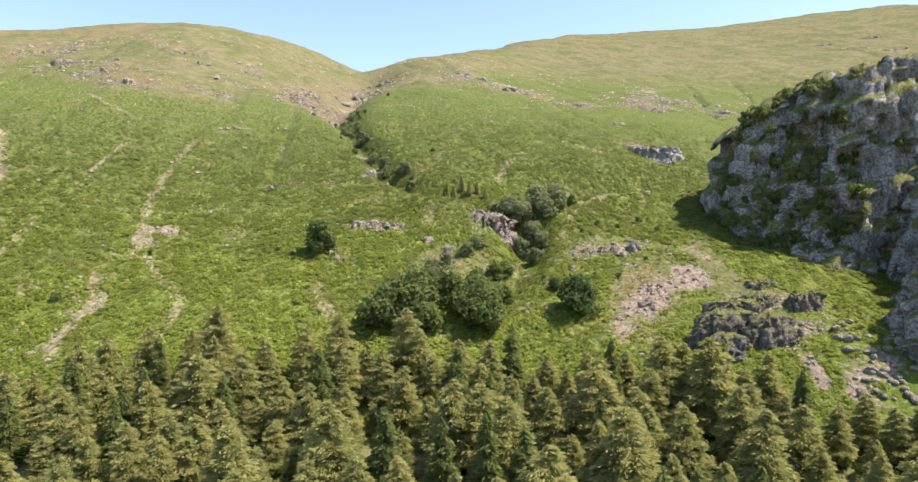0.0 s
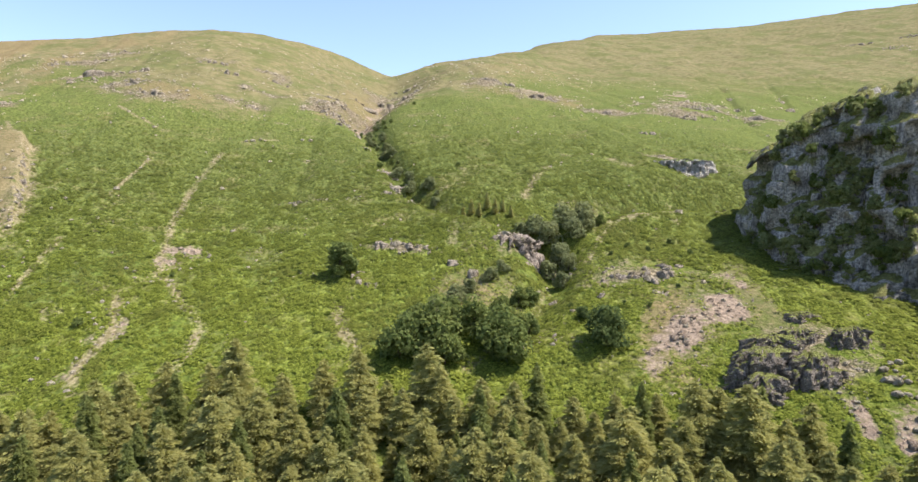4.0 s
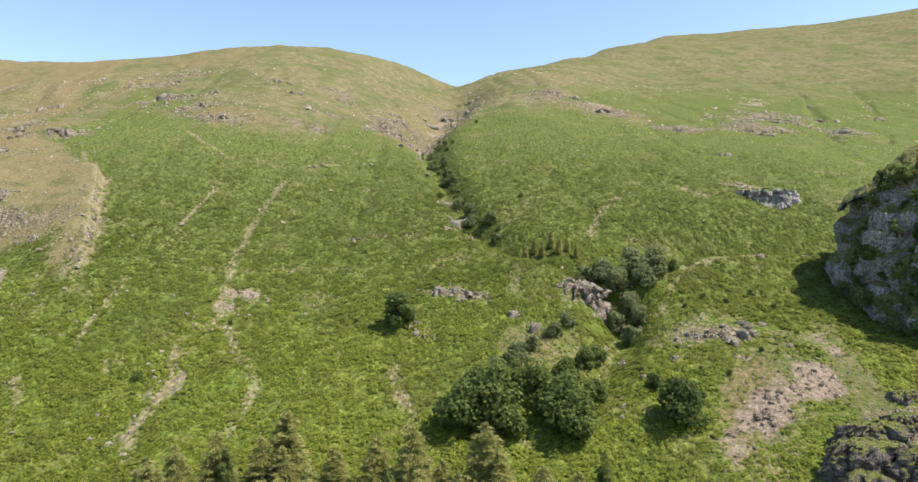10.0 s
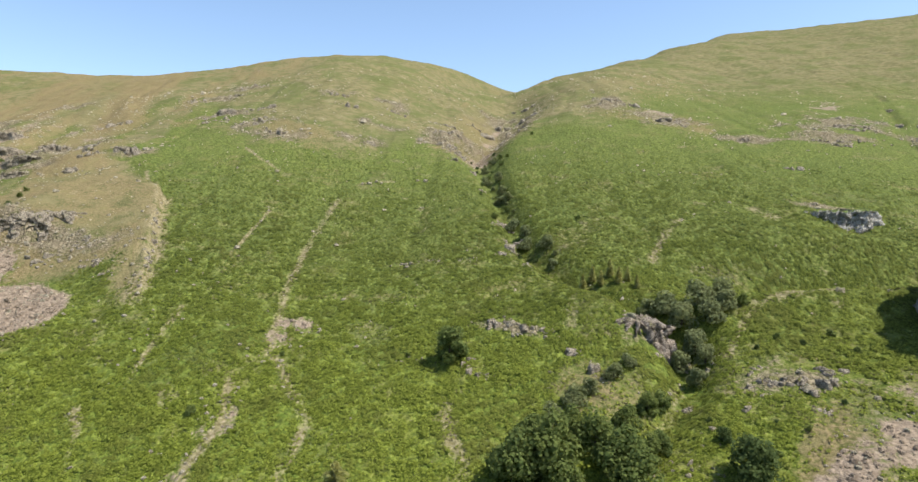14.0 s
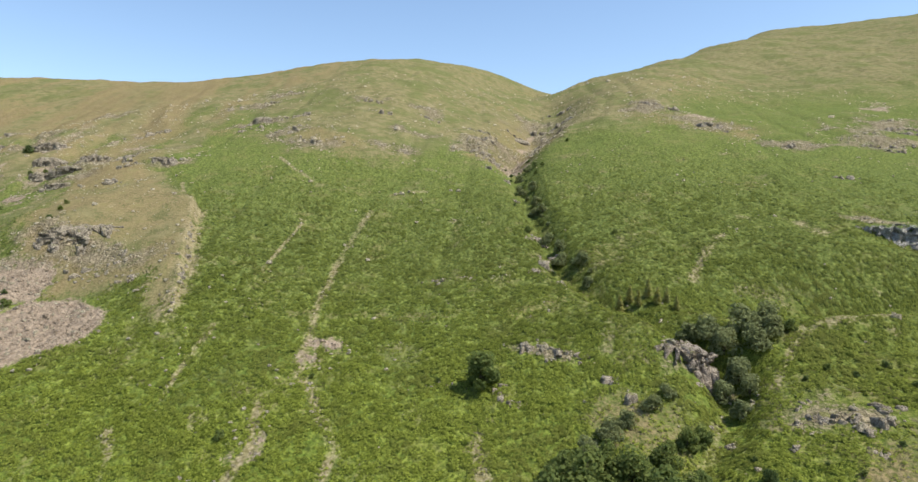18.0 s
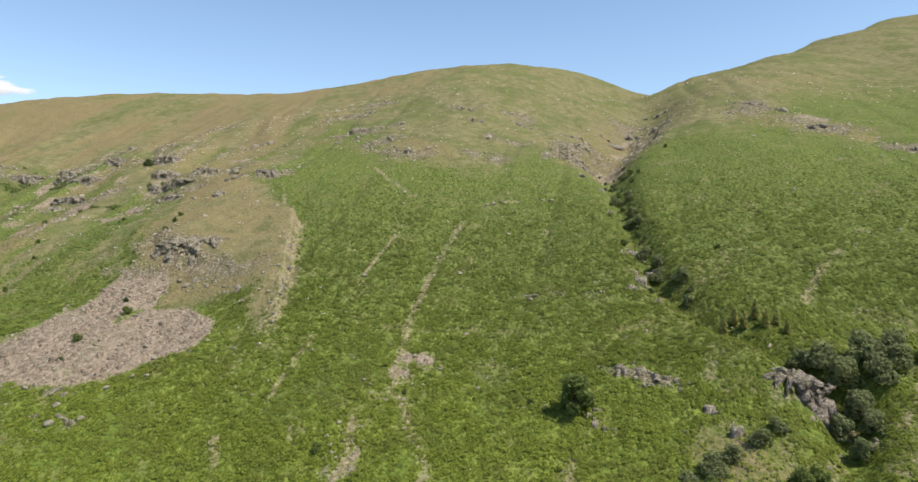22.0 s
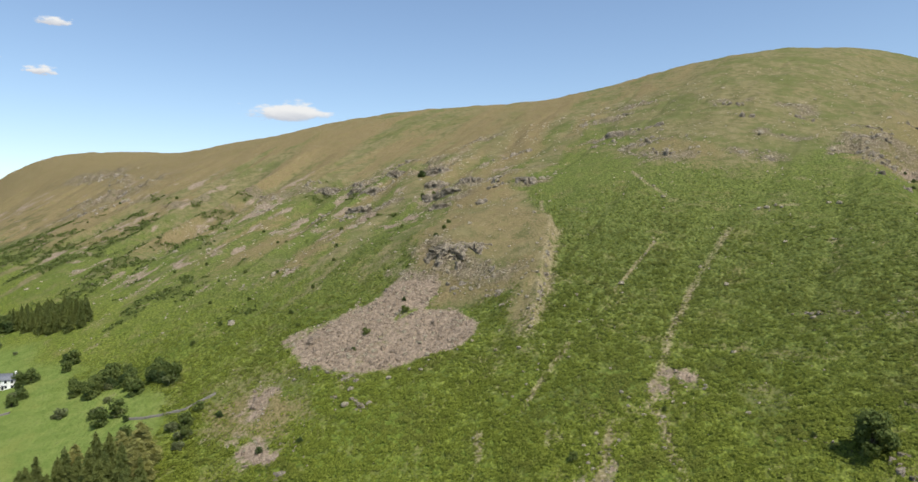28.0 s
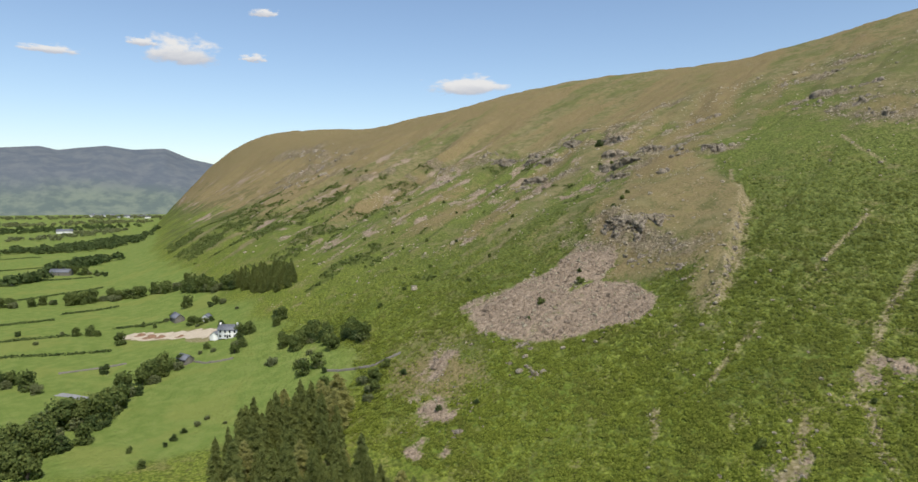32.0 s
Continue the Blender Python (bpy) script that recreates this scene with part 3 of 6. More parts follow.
def zones(px, py, z):
    x, y = px + 6 * rough_at(px, py, 22, 81), py + 6 * rough_at(px, py, 22, 91)
    rough = rough_at(x, y, 40, 51)
    top = np.interp(x, [-900, -700, -590, -540, -480, -420, -360, -334, -261, -208, -140, -120, -100, -70, -5, 30, 60, 120, 300], [50, 60, 70, 90, 112, 130, 160, 172, 152, 122, 118, 135, 128, 142, 148, 148, 148, 150, 150]) + 16 * rough
    dry = ease(z, top - 24, top + 34 + 70 * ease(x, -20, 60) + 22 * ease(-x, 400, 480))
    fall = rough_at(x * 1.2 + y * 0.5, y * 0.22, 26, 57)
    west = ease(-x, 235, 300) * ease(z, 18, 45) * ease(fall + 0.75 * ease(z, 85, 165), 0.12, 0.75)
    spur = ease(inside(x + 5 * rough_at(px, py, 12, 97), y + 5 * rough_at(px, py, 12, 99), SPUR), -9, 9) + 0.45 * spot(x, y, -285, 325, 26, 30, 30) + 0.4 * spot(x, y, -330, 385, 30, 30, 30)
    patches = 0.40 * ease(rough_at(x, y, 24, 61), 0.15, 0.6) + 0.5 * spot(x, y, -72, 216, 11, 6) + 0.30 * spot(x, y, 40, 200, 16, 16) + 0.55 * spot(x, y, 0, 192, 14, 14) + 0.36 * spot(x, y, -85, 233, 40, 4, 8) + 0.2 * spot(x, y, 62, 165, 16, 26) + 0.3 * spot(x, y, 92, 262, 40, 8, 14) + 0.12 * spot(x, y, 42, 190, 34, 28) + 0.34 * spot(x, y, 48, 172, 24, 8, 56) + 0.22 * spot(x, y, 72, 158, 24, 18)
    near_foot = 0.75 * ease(-z, -13, -2) * ease(x, -170, -150) + 0.55 * spot(x, y, -215, 132, 36, 20)
    scree = ease(inside(x, y, BIG_SCREE), -4, 6) * np.clip(0.86 + 0.6 * rough_at(px + 0.4 * py, 0.3 * py, 11, 62), 0, 1) * (1 - 0.6 * spot(x, y, -212, 196, 4, 7))
    for s in SCREES:
        patchy = 0.42 + 0.9 * rough_at(px, py, 8, 63) if s[0] > -250 else 0.12 + 1.3 * rough_at(px, py, 13, 64, 4)
        scree = np.maximum(scree, 0.9 * spot(x, y, *s) * np.clip(patchy + 0.10 * (s[0] > 30), 0, 1))
    scree = np.maximum(scree, 0.80 * ease(-x, 270, 330) * ease(z, 30, 60) * (1 - 0.6 * ease(z, 130, 170)) * ease(0.75 * rough_at(x * 1.3 + y * 0.6, y * 0.34, 20, 83) + 0.5 * rough_at(px, py, 11, 84), 0.08, 0.55))
    d, k = from_line(x, y, GILL)
    scree = np.maximum(scree, np.clip(0.5 + 0.6 * rough_at(px, py, 9, 67), 0, 1) * ease(-d, -20, -6) * ease(y, 405, 435) * ease(-y, -560, -510))
    path = np.zeros_like(x)
    for line, wide in TRACKS:
        line = np.array(line, float)
        near = (px > line[:, 0].min() - 15) & (px < line[:, 0].max() + 15) & (py > line[:, 1].min() - 15) & (py < line[:, 1].max() + 15)
        p, q = px[near], py[near]
        d, _ = from_line(0.7 * p + 0.3 * x[near], 0.7 * q + 0.3 * y[near], line)
        path[near] = np.maximum(path[near], ease(-d, -2.6 * wide, 0) * np.clip(0.58 + 0.35 * rough_at(p, q, 9, 65), 0, 1))
    for s in YARDS:
        path = np.maximum(path, spot(px, py, *s))
    path = np.maximum(path, 0.46 * ease(rough_at(x, y, 11, 71), 0.34, 0.7) * ease(z, 10, 20))
    field = ease(-z - 6 * rough, -26, -9) * ease(-x, 215, 250)
    bare = craggy_at(px, py)[0]
    heath = 0.85 * ease(-x, 250, 360) * ease(z, 40, 75) * np.clip(0.34 + 0.35 * ease(z, 100, 160) + 1.3 * rough_at(x * 1.2 + y * 0.5, y * 0.25, 30, 87), 0, 1) + 0.62 * ease(inside(x, y, SPUR), -8, 8) * np.clip(0.9 + 0.7 * rough_at(px, py, 14, 95), 0, 1) + 0.5 * spot(x, y, -60, 620, 160, 90) * np.clip(0.5 + rough, 0, 1)
    heath = heath + 0.6 * spot(x, y, -195, 400, 30, 16, -10) + 0.5 * spot(x, y, -285, 330, 24, 30, 30) + 0.55 * spot(x, y, 46, 160, 7, 24, -8) + 0.5 * spot(x, y, 30, 480, 50, 24, -20) + 0.45 * spot(x, y, 0, 192, 12, 12) + 0.16 * spot(x, y, 46, 190, 26, 24) + 0.6 * spot(x, y, -88, 470, 34, 60) + 0.35 * ease(rough_at(x, y, 19, 89), 0.25, 0.6)
    heath = heath * (1 - 0.7 * spot(x, y, -430, 390, 40, 14, 40)) + 0.6 * spot(x, y, -208, 128, 24, 13, 20) + 0.3 * spot(x, y, -85, 233, 40, 4, 8)
    dry = np.maximum.reduce([dry, west, spur, patches, near_foot, 0.9 * bare])
    heath = heath + 0.7 * ease(-x, 720, 900) * ease(z, 55, 95)
    band = 0.55 * rough_at(x * 1.15 + y * 0.55, y * 0.35, 30, 181) + 0.85 * rough_at(x, y, 17, 183)
    brush = ease(-x, 260, 330) * ease(z, 16, 32) * (1 - ease(z, 95, 150)) * ease(band + 0.35 * ease(-x, 480, 760) * (1 - ease(z, 60, 100)), 0.08, 0.5) * (1 - scree)
    return np.clip(dry, 0, 1), scree * (1 - 0.6 * bare), path, field, bare, np.clip(heath, 0, 1), brush


SURVEY = {}


def survey(x, y, everything=False):
    """The height of the ground sheet at points, and on demand its zones too."""
    x, y = np.asarray(x, float), np.asarray(y, float)
    u = np.interp(np.degrees(np.arctan2(-x, y - 14)), SURVEY["turn"], np.arange(len(SURVEY["turn"])))
    v = np.interp(np.hypot(x, y - 14), SURVEY["far"], np.arange(len(SURVEY["far"])))
    i, j = np.minimum(v.astype(int), len(SURVEY["far"]) - 2), np.minimum(u.astype(int), len(SURVEY["turn"]) - 2)
    a, b = v - i, u - j

    def at(g):
        return (g[i, j] * (1 - a) + g[i + 1, j] * a) * (1 - b) + (g[i, j + 1] * (1 - a) + g[i + 1, j + 1] * a) * b

    return (at(SURVEY["z"]), *(at(g) for g in SURVEY["zones"])) if everything else at(SURVEY["z"])


def build_ground():
    turn = np.concatenate([np.linspace(-180, -50, 40)[:-1], np.linspace(-50, -38, 30)[:-1], np.linspace(-38, 100, 1000)[:-1], np.linspace(100, 180, 36)[:-1]])
    far = np.concatenate([np.geomspace(0.02, 4, 8)[:-1], np.geomspace(4, 75, 34)[:-1], np.geomspace(75, 620, 320)[:-1], np.geomspace(620, 1700, 190)[:-1], np.geomspace(1700, 4900, 40)])
    a, r = np.meshgrid(np.radians(turn), far)
    x, y = -np.sin(a) * r, 14 + np.cos(a) * r
    z = height(x, y)
    verts = true_place(np.stack([x, y, z], -1).reshape(-1, 3))
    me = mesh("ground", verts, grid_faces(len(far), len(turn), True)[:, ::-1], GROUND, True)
    found = zones(x, y, z)
    for name, v in zip(("dry", "scree", "path", "field", "bare", "heath", "brush"), found):
        me.attributes.new(name, "FLOAT", "POINT").data.foreach_set("value", np.ascontiguousarray(v.ravel(), np.float32))
    SURVEY.update(turn=turn, far=far, z=z, zones=[np.asarray(v) for v in found])
    thing("ground", "steep bracken-covered fellside with tan grass, scree and flat valley fields", "hillside", kind="structure", data=me)


build_ground()

# ---- trees ----
def tube(points, radii, sides=7):
    points, rings = np.asarray(points, float), []
    for k, (p, rad) in enumerate(zip(points, radii)):
        way = points[min(k + 1, len(points) - 1)] - points[max(k - 1, 0)]
        way = way / np.linalg.norm(way)
        u = np.cross(way, (0.3, 1, 0.1))
        u /= np.linalg.norm(u)
        v = np.cross(way, u)
        a = np.arange(sides) * 2 * np.pi / sides
        rings.append(p + rad * (np.cos(a)[:, None] * u + np.sin(a)[:, None] * v))
    return np.concatenate(rings), grid_faces(len(points), sides, True)


def joined(pieces):
    verts, faces, n = [], [], 0
    for v, f in pieces:
        verts.append(v)
        faces.append(f + n)
        n += len(v)
    return np.concatenate(verts), np.concatenate(faces)


def conifer(name, label, tall, wide, mat, seed, droop, levels, bare=0.16, gaps=0.12, taper=0.65):
    rng = np.random.default_rng(seed)
    root = thing(name, label, "tree", "conifers of the plantation")
    lean = rng.normal(0, 0.012, 2) * tall
    spine = [(lean[0] * s * s, lean[1] * s * s, s * tall) for s in np.linspace(-0.04, 0.99, 7)]
    part("trunk", mesh("trunk", *tube(spine, np.linspace(0.017, 0.002, 7) * tall), BARK, True), root)
    quads = []
    for k in range(levels):
        s = bare + (1 - bare) * (k + rng.uniform(-0.3, 0.3)) / levels
        reach = wide * (1.02 - s) ** taper * rng.uniform(0.8, 1.1) * (0.45 + 0.55 * min(1, (s - bare + 0.08) / 0.2))
        for _ in range(int(5 + 9 * (1 - s))):
            if rng.random() < gaps:
                continue
            az, long = rng.uniform(0, 2 * np.pi), reach * rng.uniform(0.6, 1.2)
            out, side = np.array([np.cos(az), np.sin(az), 0]), np.array([-np.sin(az), np.cos(az), 0])
            n = max(6, int(17 * long / (0.034 * tall)))
            f = ((np.arange(n) + rng.uniform(0.2, 1.0, n)) / n)[:, None] ** 0.8
            c = np.array([lean[0] * s * s, lean[1] * s * s, s * tall]) + out * long * f + side * long * f * rng.normal(0, 0.2, (n, 1))
            c = c + np.array([0, 0, 1]) * tall * droop * (0.03 * f - 0.075 * f * f) + rng.normal(0, 0.010 * tall, (n, 3))
            size = tall * rng.uniform(0.007, 0.014, (n, 1))
            o = out * size * 2.5 + side * size * rng.normal(0, 1.1, (n, 1)) + np.array([0, 0, 1]) * size * droop * rng.uniform(-1.1, 0.1, (n, 1))
            w = side * size * rng.uniform(0.25, 0.55, (n, 1)) + np.array([0, 0, 1]) * rng.normal(0, 0.5, (n, 1)) * size
            quads.extend(np.stack([c - o * 0.8, c - w, c + o, c + w], 1))
    for _ in range(14):
        c = np.array([lean[0], lean[1], tall * rng.uniform(0.93, 1.01)])
        o, w = rng.normal(0, 0.012 * tall, 3), np.array([rng.normal(0, 0.005), rng.normal(0, 0.005), 0.02]) * tall
        quads.append([c - o, c - w, c + o, c + w])
    quads = np.array(quads)
    part("crown", mesh("crown", quads.reshape(-1, 3), np.arange(quads.size // 3).reshape(-1, 4), mat), root)
    return root


def broadleaf(name, label, tall, wide, mat, seed, leaves=1500, lobes=11, stem=0.25, size=0.34, squash=1.0):
    rng = np.random.default_rng(seed)
    root = thing(name, label, "tree")
    pieces = [tube([(0, 0, -0.4), (0.05, 0.02, tall * stem), (0.1, 0.0, tall * 0.6)], (0.03 * tall, 0.022 * tall, 0.008 * tall))]
    hearts = []
    for k in range(lobes):
        az, up = 2.4 * k + rng.uniform(-0.4, 0.4), rng.uniform(0.0, 1.0)
        spread = wide * 0.5 * math.sqrt(max(0.05, 1 - up * up * 0.9)) * rng.uniform(0.35, 0.8)
        h = np.array([math.cos(az) * spread, math.sin(az) * spread, tall * (stem * 0.9 + (0.86 - stem * 0.9) * up)])
        hearts.append((h, wide * rng.uniform(0.17, 0.29)))
        mid = np.array([h[0] * 0.35, h[1] * 0.35, tall * stem + (h[2] - tall * stem) * 0.4])
        pieces.append(tube([(0, 0, tall * stem * 0.8), mid, h], (0.014 * tall, 0.009 * tall, 0.003 * tall), 5))
    part("trunk", mesh("trunk", *joined(pieces), BARK, True), root)
    which = rng.integers(0, lobes, leaves)
    way = rng.normal(0, 1, (leaves, 3))
    way /= np.linalg.norm(way, axis=1, keepdims=True)
    centre = np.array([h for h, _ in hearts])[which]
    far = np.array([q for _, q in hearts])[which] * rng.uniform(0.55, 1.12, leaves) ** 0.6
    c = centre + way * far[:, None] * np.array([1, 1, 0.85 * squash])
    c[:, 2] = np.maximum(c[:, 2], tall * stem * 0.35 + rng.uniform(0, 0.1, leaves) * tall)
    normal = way + rng.normal(0, 0.55, (leaves, 3)) + (0, 0, 0.3)
    normal /= np.linalg.norm(normal, axis=1, keepdims=True)
    u = np.cross(normal, rng.normal(0, 1, (leaves, 3)))
    u /= np.linalg.norm(u, axis=1, keepdims=True)
    v = np.cross(normal, u)
    s = (size * rng.uniform(0.6, 1.3, leaves))[:, None]
    bend = normal * s * 0.25
    quads = np.stack([c - u * s, c - v * s * 0.8 + bend, c + u * s, c + v * s * 0.8 + bend], 1)
    part("crown", mesh("crown", quads.reshape(-1, 3), np.arange(4 * leaves).reshape(-1, 4), mat), root)
    return root


def on_ground(x, y, sink=0.0):
    return float(survey(x, y)) - sink


def stand(ob, x, y, size=1.0, sink=0.15, turn=None, wide=1.0):
    turn = (x * 37.7 + y * 91.3) % 360 if turn is None else turn
    return copy_thing(ob, put(x, y, on_ground(x, y, sink), 0, 0, turn) @ Matrix.Diagonal((size * wide, size * wide, size, 1)))


def keep_first(ob, x, y, size=1.0, sink=0.15):
    ob.matrix_basis = put(x, y, on_ground(x, y, sink)) @ Matrix.Scale(size, 4)


def plant_conifers():
    larches = [conifer("larch_tree", "olive-green larch with feathery drooping branches in the plantation", 15, 5.2, LARCH, 10 + k, 0.7, 30, 0.08, 0.16, 0.52) for k in range(4)]
    spruces = [conifer("spruce_tree", "dark green narrow spruce standing among the larches", 15, 3.4, SPRUCE, 30 + k, 1.2, 28, 0.07, 0.08) for k in range(3)]
    rng = np.random.default_rng(5)
    spots = []
    first = {id(o): True for o in larches + spruces}
    edge_x = np.array([-240, -226, -195, -160, -120, -95, -60, -20, 10, 40, 62, 84, 105.0])
    top_y = np.array([80, 97, 88, 90, 112, 124, 142, 140, 134, 130, 112, 96, 84.0])
    low_y = np.array([68, 60, 48, 46, 66, 72, 74, 74, 74, 74, 74, 74, 74.0])
    tries = 0
    while len(spots) < 400 and tries < 30000:
        tries += 1
        x = rng.uniform(-236, 104)
        top, low = np.interp(x, edge_x, top_y), np.interp(x, edge_x, low_y)
        y = rng.uniform(low, top)
        if -158 < x < -104 and rng.random() < 0.8:
            continue
        gap = 5.0 if y > top - 34 else 5.4
        if any((x - a) ** 2 + (y - b) ** 2 < gap * gap for a, b in spots):
            continue
        spots.append((x, y))
    for x, y in spots:
        dark = rng.random() < (0.17 if x > -140 else 0.88)
        ob = (spruces if dark else larches)[rng.integers(0, 3)]
        size = rng.uniform(0.6, 1.1)
        if first.pop(id(ob), None):
            keep_first(ob, x, y, size)
        else:
            stand(ob, x, y, size, wide=rng.uniform(0.9, 1.15))
    for k, ob in enumerate(o for o in larches + spruces if id(o) in first):
        keep_first(ob, -52 + 11 * k, 70, 0.9)


plant_conifers()

# ---- crags, outcrops, boulders, scree ----
def blocks(u, v, wide, tall, seed):
    """Stepped offsets like jointed rock faces, -1 to 1."""
    row = np.floor(v / tall + 0.9 * rough_at(u, v, 1.6 * wide, seed + 5, 2))
    col = np.floor(u / wide + 0.5 * lattice(row, row * 0, seed + 2) + 0.6 * rough_at(v, u, 1.2 * tall, seed + 7, 2))
    return lattice(col, row, seed)


def rock_mass(rx, ry, tall, seed, around=72, up=26, wall=0.62, lean=0.16, rugged=0.16, block=None, skew=(0.0, 0.0), roof=None, ledges=0):
    """Places and faces of a crag: jointed walls and a broken, sloping top. Its base lies at z = 0 and goes on below."""
    size = min(rx, ry, tall)
    block = block or 0.22 * size
    v = np.concatenate([np.linspace(-0.35, wall, int(up * 0.68)), np.linspace(wall, 1, up - int(up * 0.68) + 1)[1:]])
    a = np.arange(around) * 2 * np.pi / around
    A, V = np.meshgrid(a, v)
    cap = np.clip((V - wall) / (1 - wall), 0, 1)
    stair = V / wall
    if ledges:
        steps = ledges * stair + 0.9 * rough_at(6 * np.cos(A) + 20, 6 * np.sin(A) + 3 * V, 2.2, seed + 51)
        stair = (np.floor(steps) + np.clip((steps - np.floor(steps) - 0.72) / 0.28, 0, 1)) / ledges
    r = np.where(V < wall, 1 - lean * stair, (1 - lean) * np.sqrt(np.maximum(1 - cap**1.6, 0)))
    r = r * (1 + 0.13 * rough_at(2.2 * np.cos(A) + 9, 2.2 * np.sin(A) + 9 + seed, 1.0, seed, 2))
    x, y, z = rx * r * np.cos(A), ry * r * np.sin(A), tall * V
    x, y = x + skew[0] * V * rx, y + skew[1] * V * ry
    s = A * (rx + ry) / 2
    push = blocks(s, z, block, block * 2.6, seed + 11) + 0.55 * blocks(s, z, block * 0.42, block * 1.1, seed + 17) + 1.6 * rough_at(s, z * 0.6, block * 3.5, seed + 23) + 0.4 * rough_at(s, z, block * 0.5, seed + 29, 2)
    push = push * rugged * size * np.clip(1.15 - cap, 0.1, 1)
    x, y = x + push * np.cos(A), y + push * np.sin(A)
    z = z + 0.45 * rugged * size * (blocks(x + 50, y + 50, block, block, seed + 31) + rough_at(x, y, block * 3, seed + 37)) * np.where(V > wall * 0.8, 1, 0.25)
    if roof:
        top = np.interp(x, *roof) + 0.10 * size * rough_at(x, y, 0.3 * size, seed + 41) + 0.05 * size * blocks(x, y, 0.14 * size, 0.2 * size, seed + 43)
        z = np.where(z > top, top + 0.04 * (z - top), z)
    verts = np.stack([x, y, z], -1).reshape(-1, 3)
    faces = grid_faces(len(v), around, True)
    top = len(verts)
    verts = np.concatenate([verts, verts[-around:].mean(0, keepdims=True)])
    n = top - around
    fan = np.array([(n + k, n + (k + 1) % around, top, top) for k in range(around)])
    return verts, faces, fan[:, :3]


def chunk(wide, deep, tall, rng, sides=8, rings=5):
    """A jointed block of rock: an uneven prism with a broken, tilted top, open below."""
    a = np.arange(sides) * 2 * np.pi / sides + rng.uniform(0, 1)
    shape = 1 / np.maximum(np.abs(np.cos(a)) ** 3 + np.abs(np.sin(a)) ** 3, 0.2) ** (1 / 3)
    levels = np.concatenate([[-0.5], np.sort(rng.uniform(0, 0.85, rings - 3)), [0.92, 1.0]])
    taper = np.interp(levels, [-0.5, 0.5, 0.92, 1.0], [1.05, 0.95, 0.8, 0.5])
    lean = rng.normal(0, 0.12, 2)
    tilt = rng.normal(0, 0.22, 2)
    rows = []
    for h, t in zip(levels, taper):
        r = shape * t * (1 + rng.normal(0, 0.09, sides))
        x, y = wide / 2 * r * np.cos(a), deep / 2 * r * np.sin(a)
        z = tall * h + (x * tilt[0] + y * tilt[1]) * max(h, 0)
        rows.append(np.stack([x + lean[0] * tall * h, y + lean[1] * tall * h, z + rng.normal(0, 0.02 * tall, sides)], -1))
    v = np.concatenate(rows + [rows[-1].mean(0, keepdims=True)])
    f = grid_faces(len(levels), sides, True)
    n = (len(levels) - 1) * sides
    cap = np.array([(n + k, n + (k + 1) % sides, len(v) - 1) for k in range(sides)])
    return v, np.concatenate([f[:, [0, 1, 2]], f[:, [0, 2, 3]], cap])


def turned(v, yaw, at):
    c, s = math.cos(yaw), math.sin(yaw)
    return np.stack([v[:, 0] * c - v[:, 1] * s, v[:, 0] * s + v[:, 1] * c, v[:, 2]], -1) + at


def great_crag(x, y, rx, ry, base, tall, turn, seed, label, buttresses, low, high, around=220, up=110, mat=None, grain=1.0, **keys):
    """A crag with a body, and jointed buttresses that stand out of its walls as parts of their own."""
    rng = np.random.default_rng(seed)
    root = thing("crag", label, "rock", at=put(x, y, base, 0, 0, turn))
    v, faces, fan = rock_mass(rx, ry, tall, seed, around, up, **keys)
    part("body", mesh("body", v, np.concatenate([faces[:, [0, 1, 2]], faces[:, [0, 2, 3]], fan]), mat or CRAG), root)
    az = np.degrees(np.arctan2(v[:, 1], v[:, 0])) % 360
    wall = v[(v[:, 2] > -0.05 * tall) & (v[:, 2] < 0.55 * tall) & (az > low) & (az < high)]
    for k in range(buttresses):
        p = wall[rng.integers(0, len(wall))]
        out = math.atan2(p[1] / ry, p[0] / rx)
        h = grain * rng.uniform(3, 10) * (1 if k % 3 else 0.6)
        w = h * rng.uniform(0.5, 1.15)
        d = w * rng.uniform(0.6, 1.0)
        at = p - np.array([math.cos(out), math.sin(out), 0]) * d * rng.uniform(0.2, 0.45) - (0, 0, 0.5 * h)
        me = chunk(d, w, h, rng, 9, 6)
        part("buttress", mesh("buttress", turned(me[0], out + rng.normal(0, 0.2), at), me[1], mat or CRAG), root)
    return root, v @ np.array(pose(0, 0, 0, 0, 0, turn))[:3, :3].T + (x, y, base)


GREAT = "tall shaded grey crag with mossy ledges and bushes above the scree"
CLOUDS = [
    great_crag(134, 217, 48, 39, 36, 66, 0, 3, GREAT, 60, 165, 300, 320, 170, wall=0.9, lean=0.36, rugged=0.085, block=9.0, ledges=5, roof=((-54, -47, -40, -29, -18, -3, 9, 24, 46), (22, 32, 41, 49, 55, 59, 57, 50, 44)))[1],
    great_crag(134, 142, 40, 26, 14, 34, 20, 5, "dark shaded crag wall above a fan of pale boulders", 50, 130, 290, 220, 120, wall=0.85, lean=0.32, rugged=0.10, block=8.0, ledges=4)[1],
    great_crag(160, 172, 40, 40, 36, 44, 0, 6, "grey crag top with rough grass behind the great crag", 30, 150, 300, 120, 60, wall=0.6, lean=0.2, rugged=0.09, block=5.0)[1],
]


CHUNKS = {}


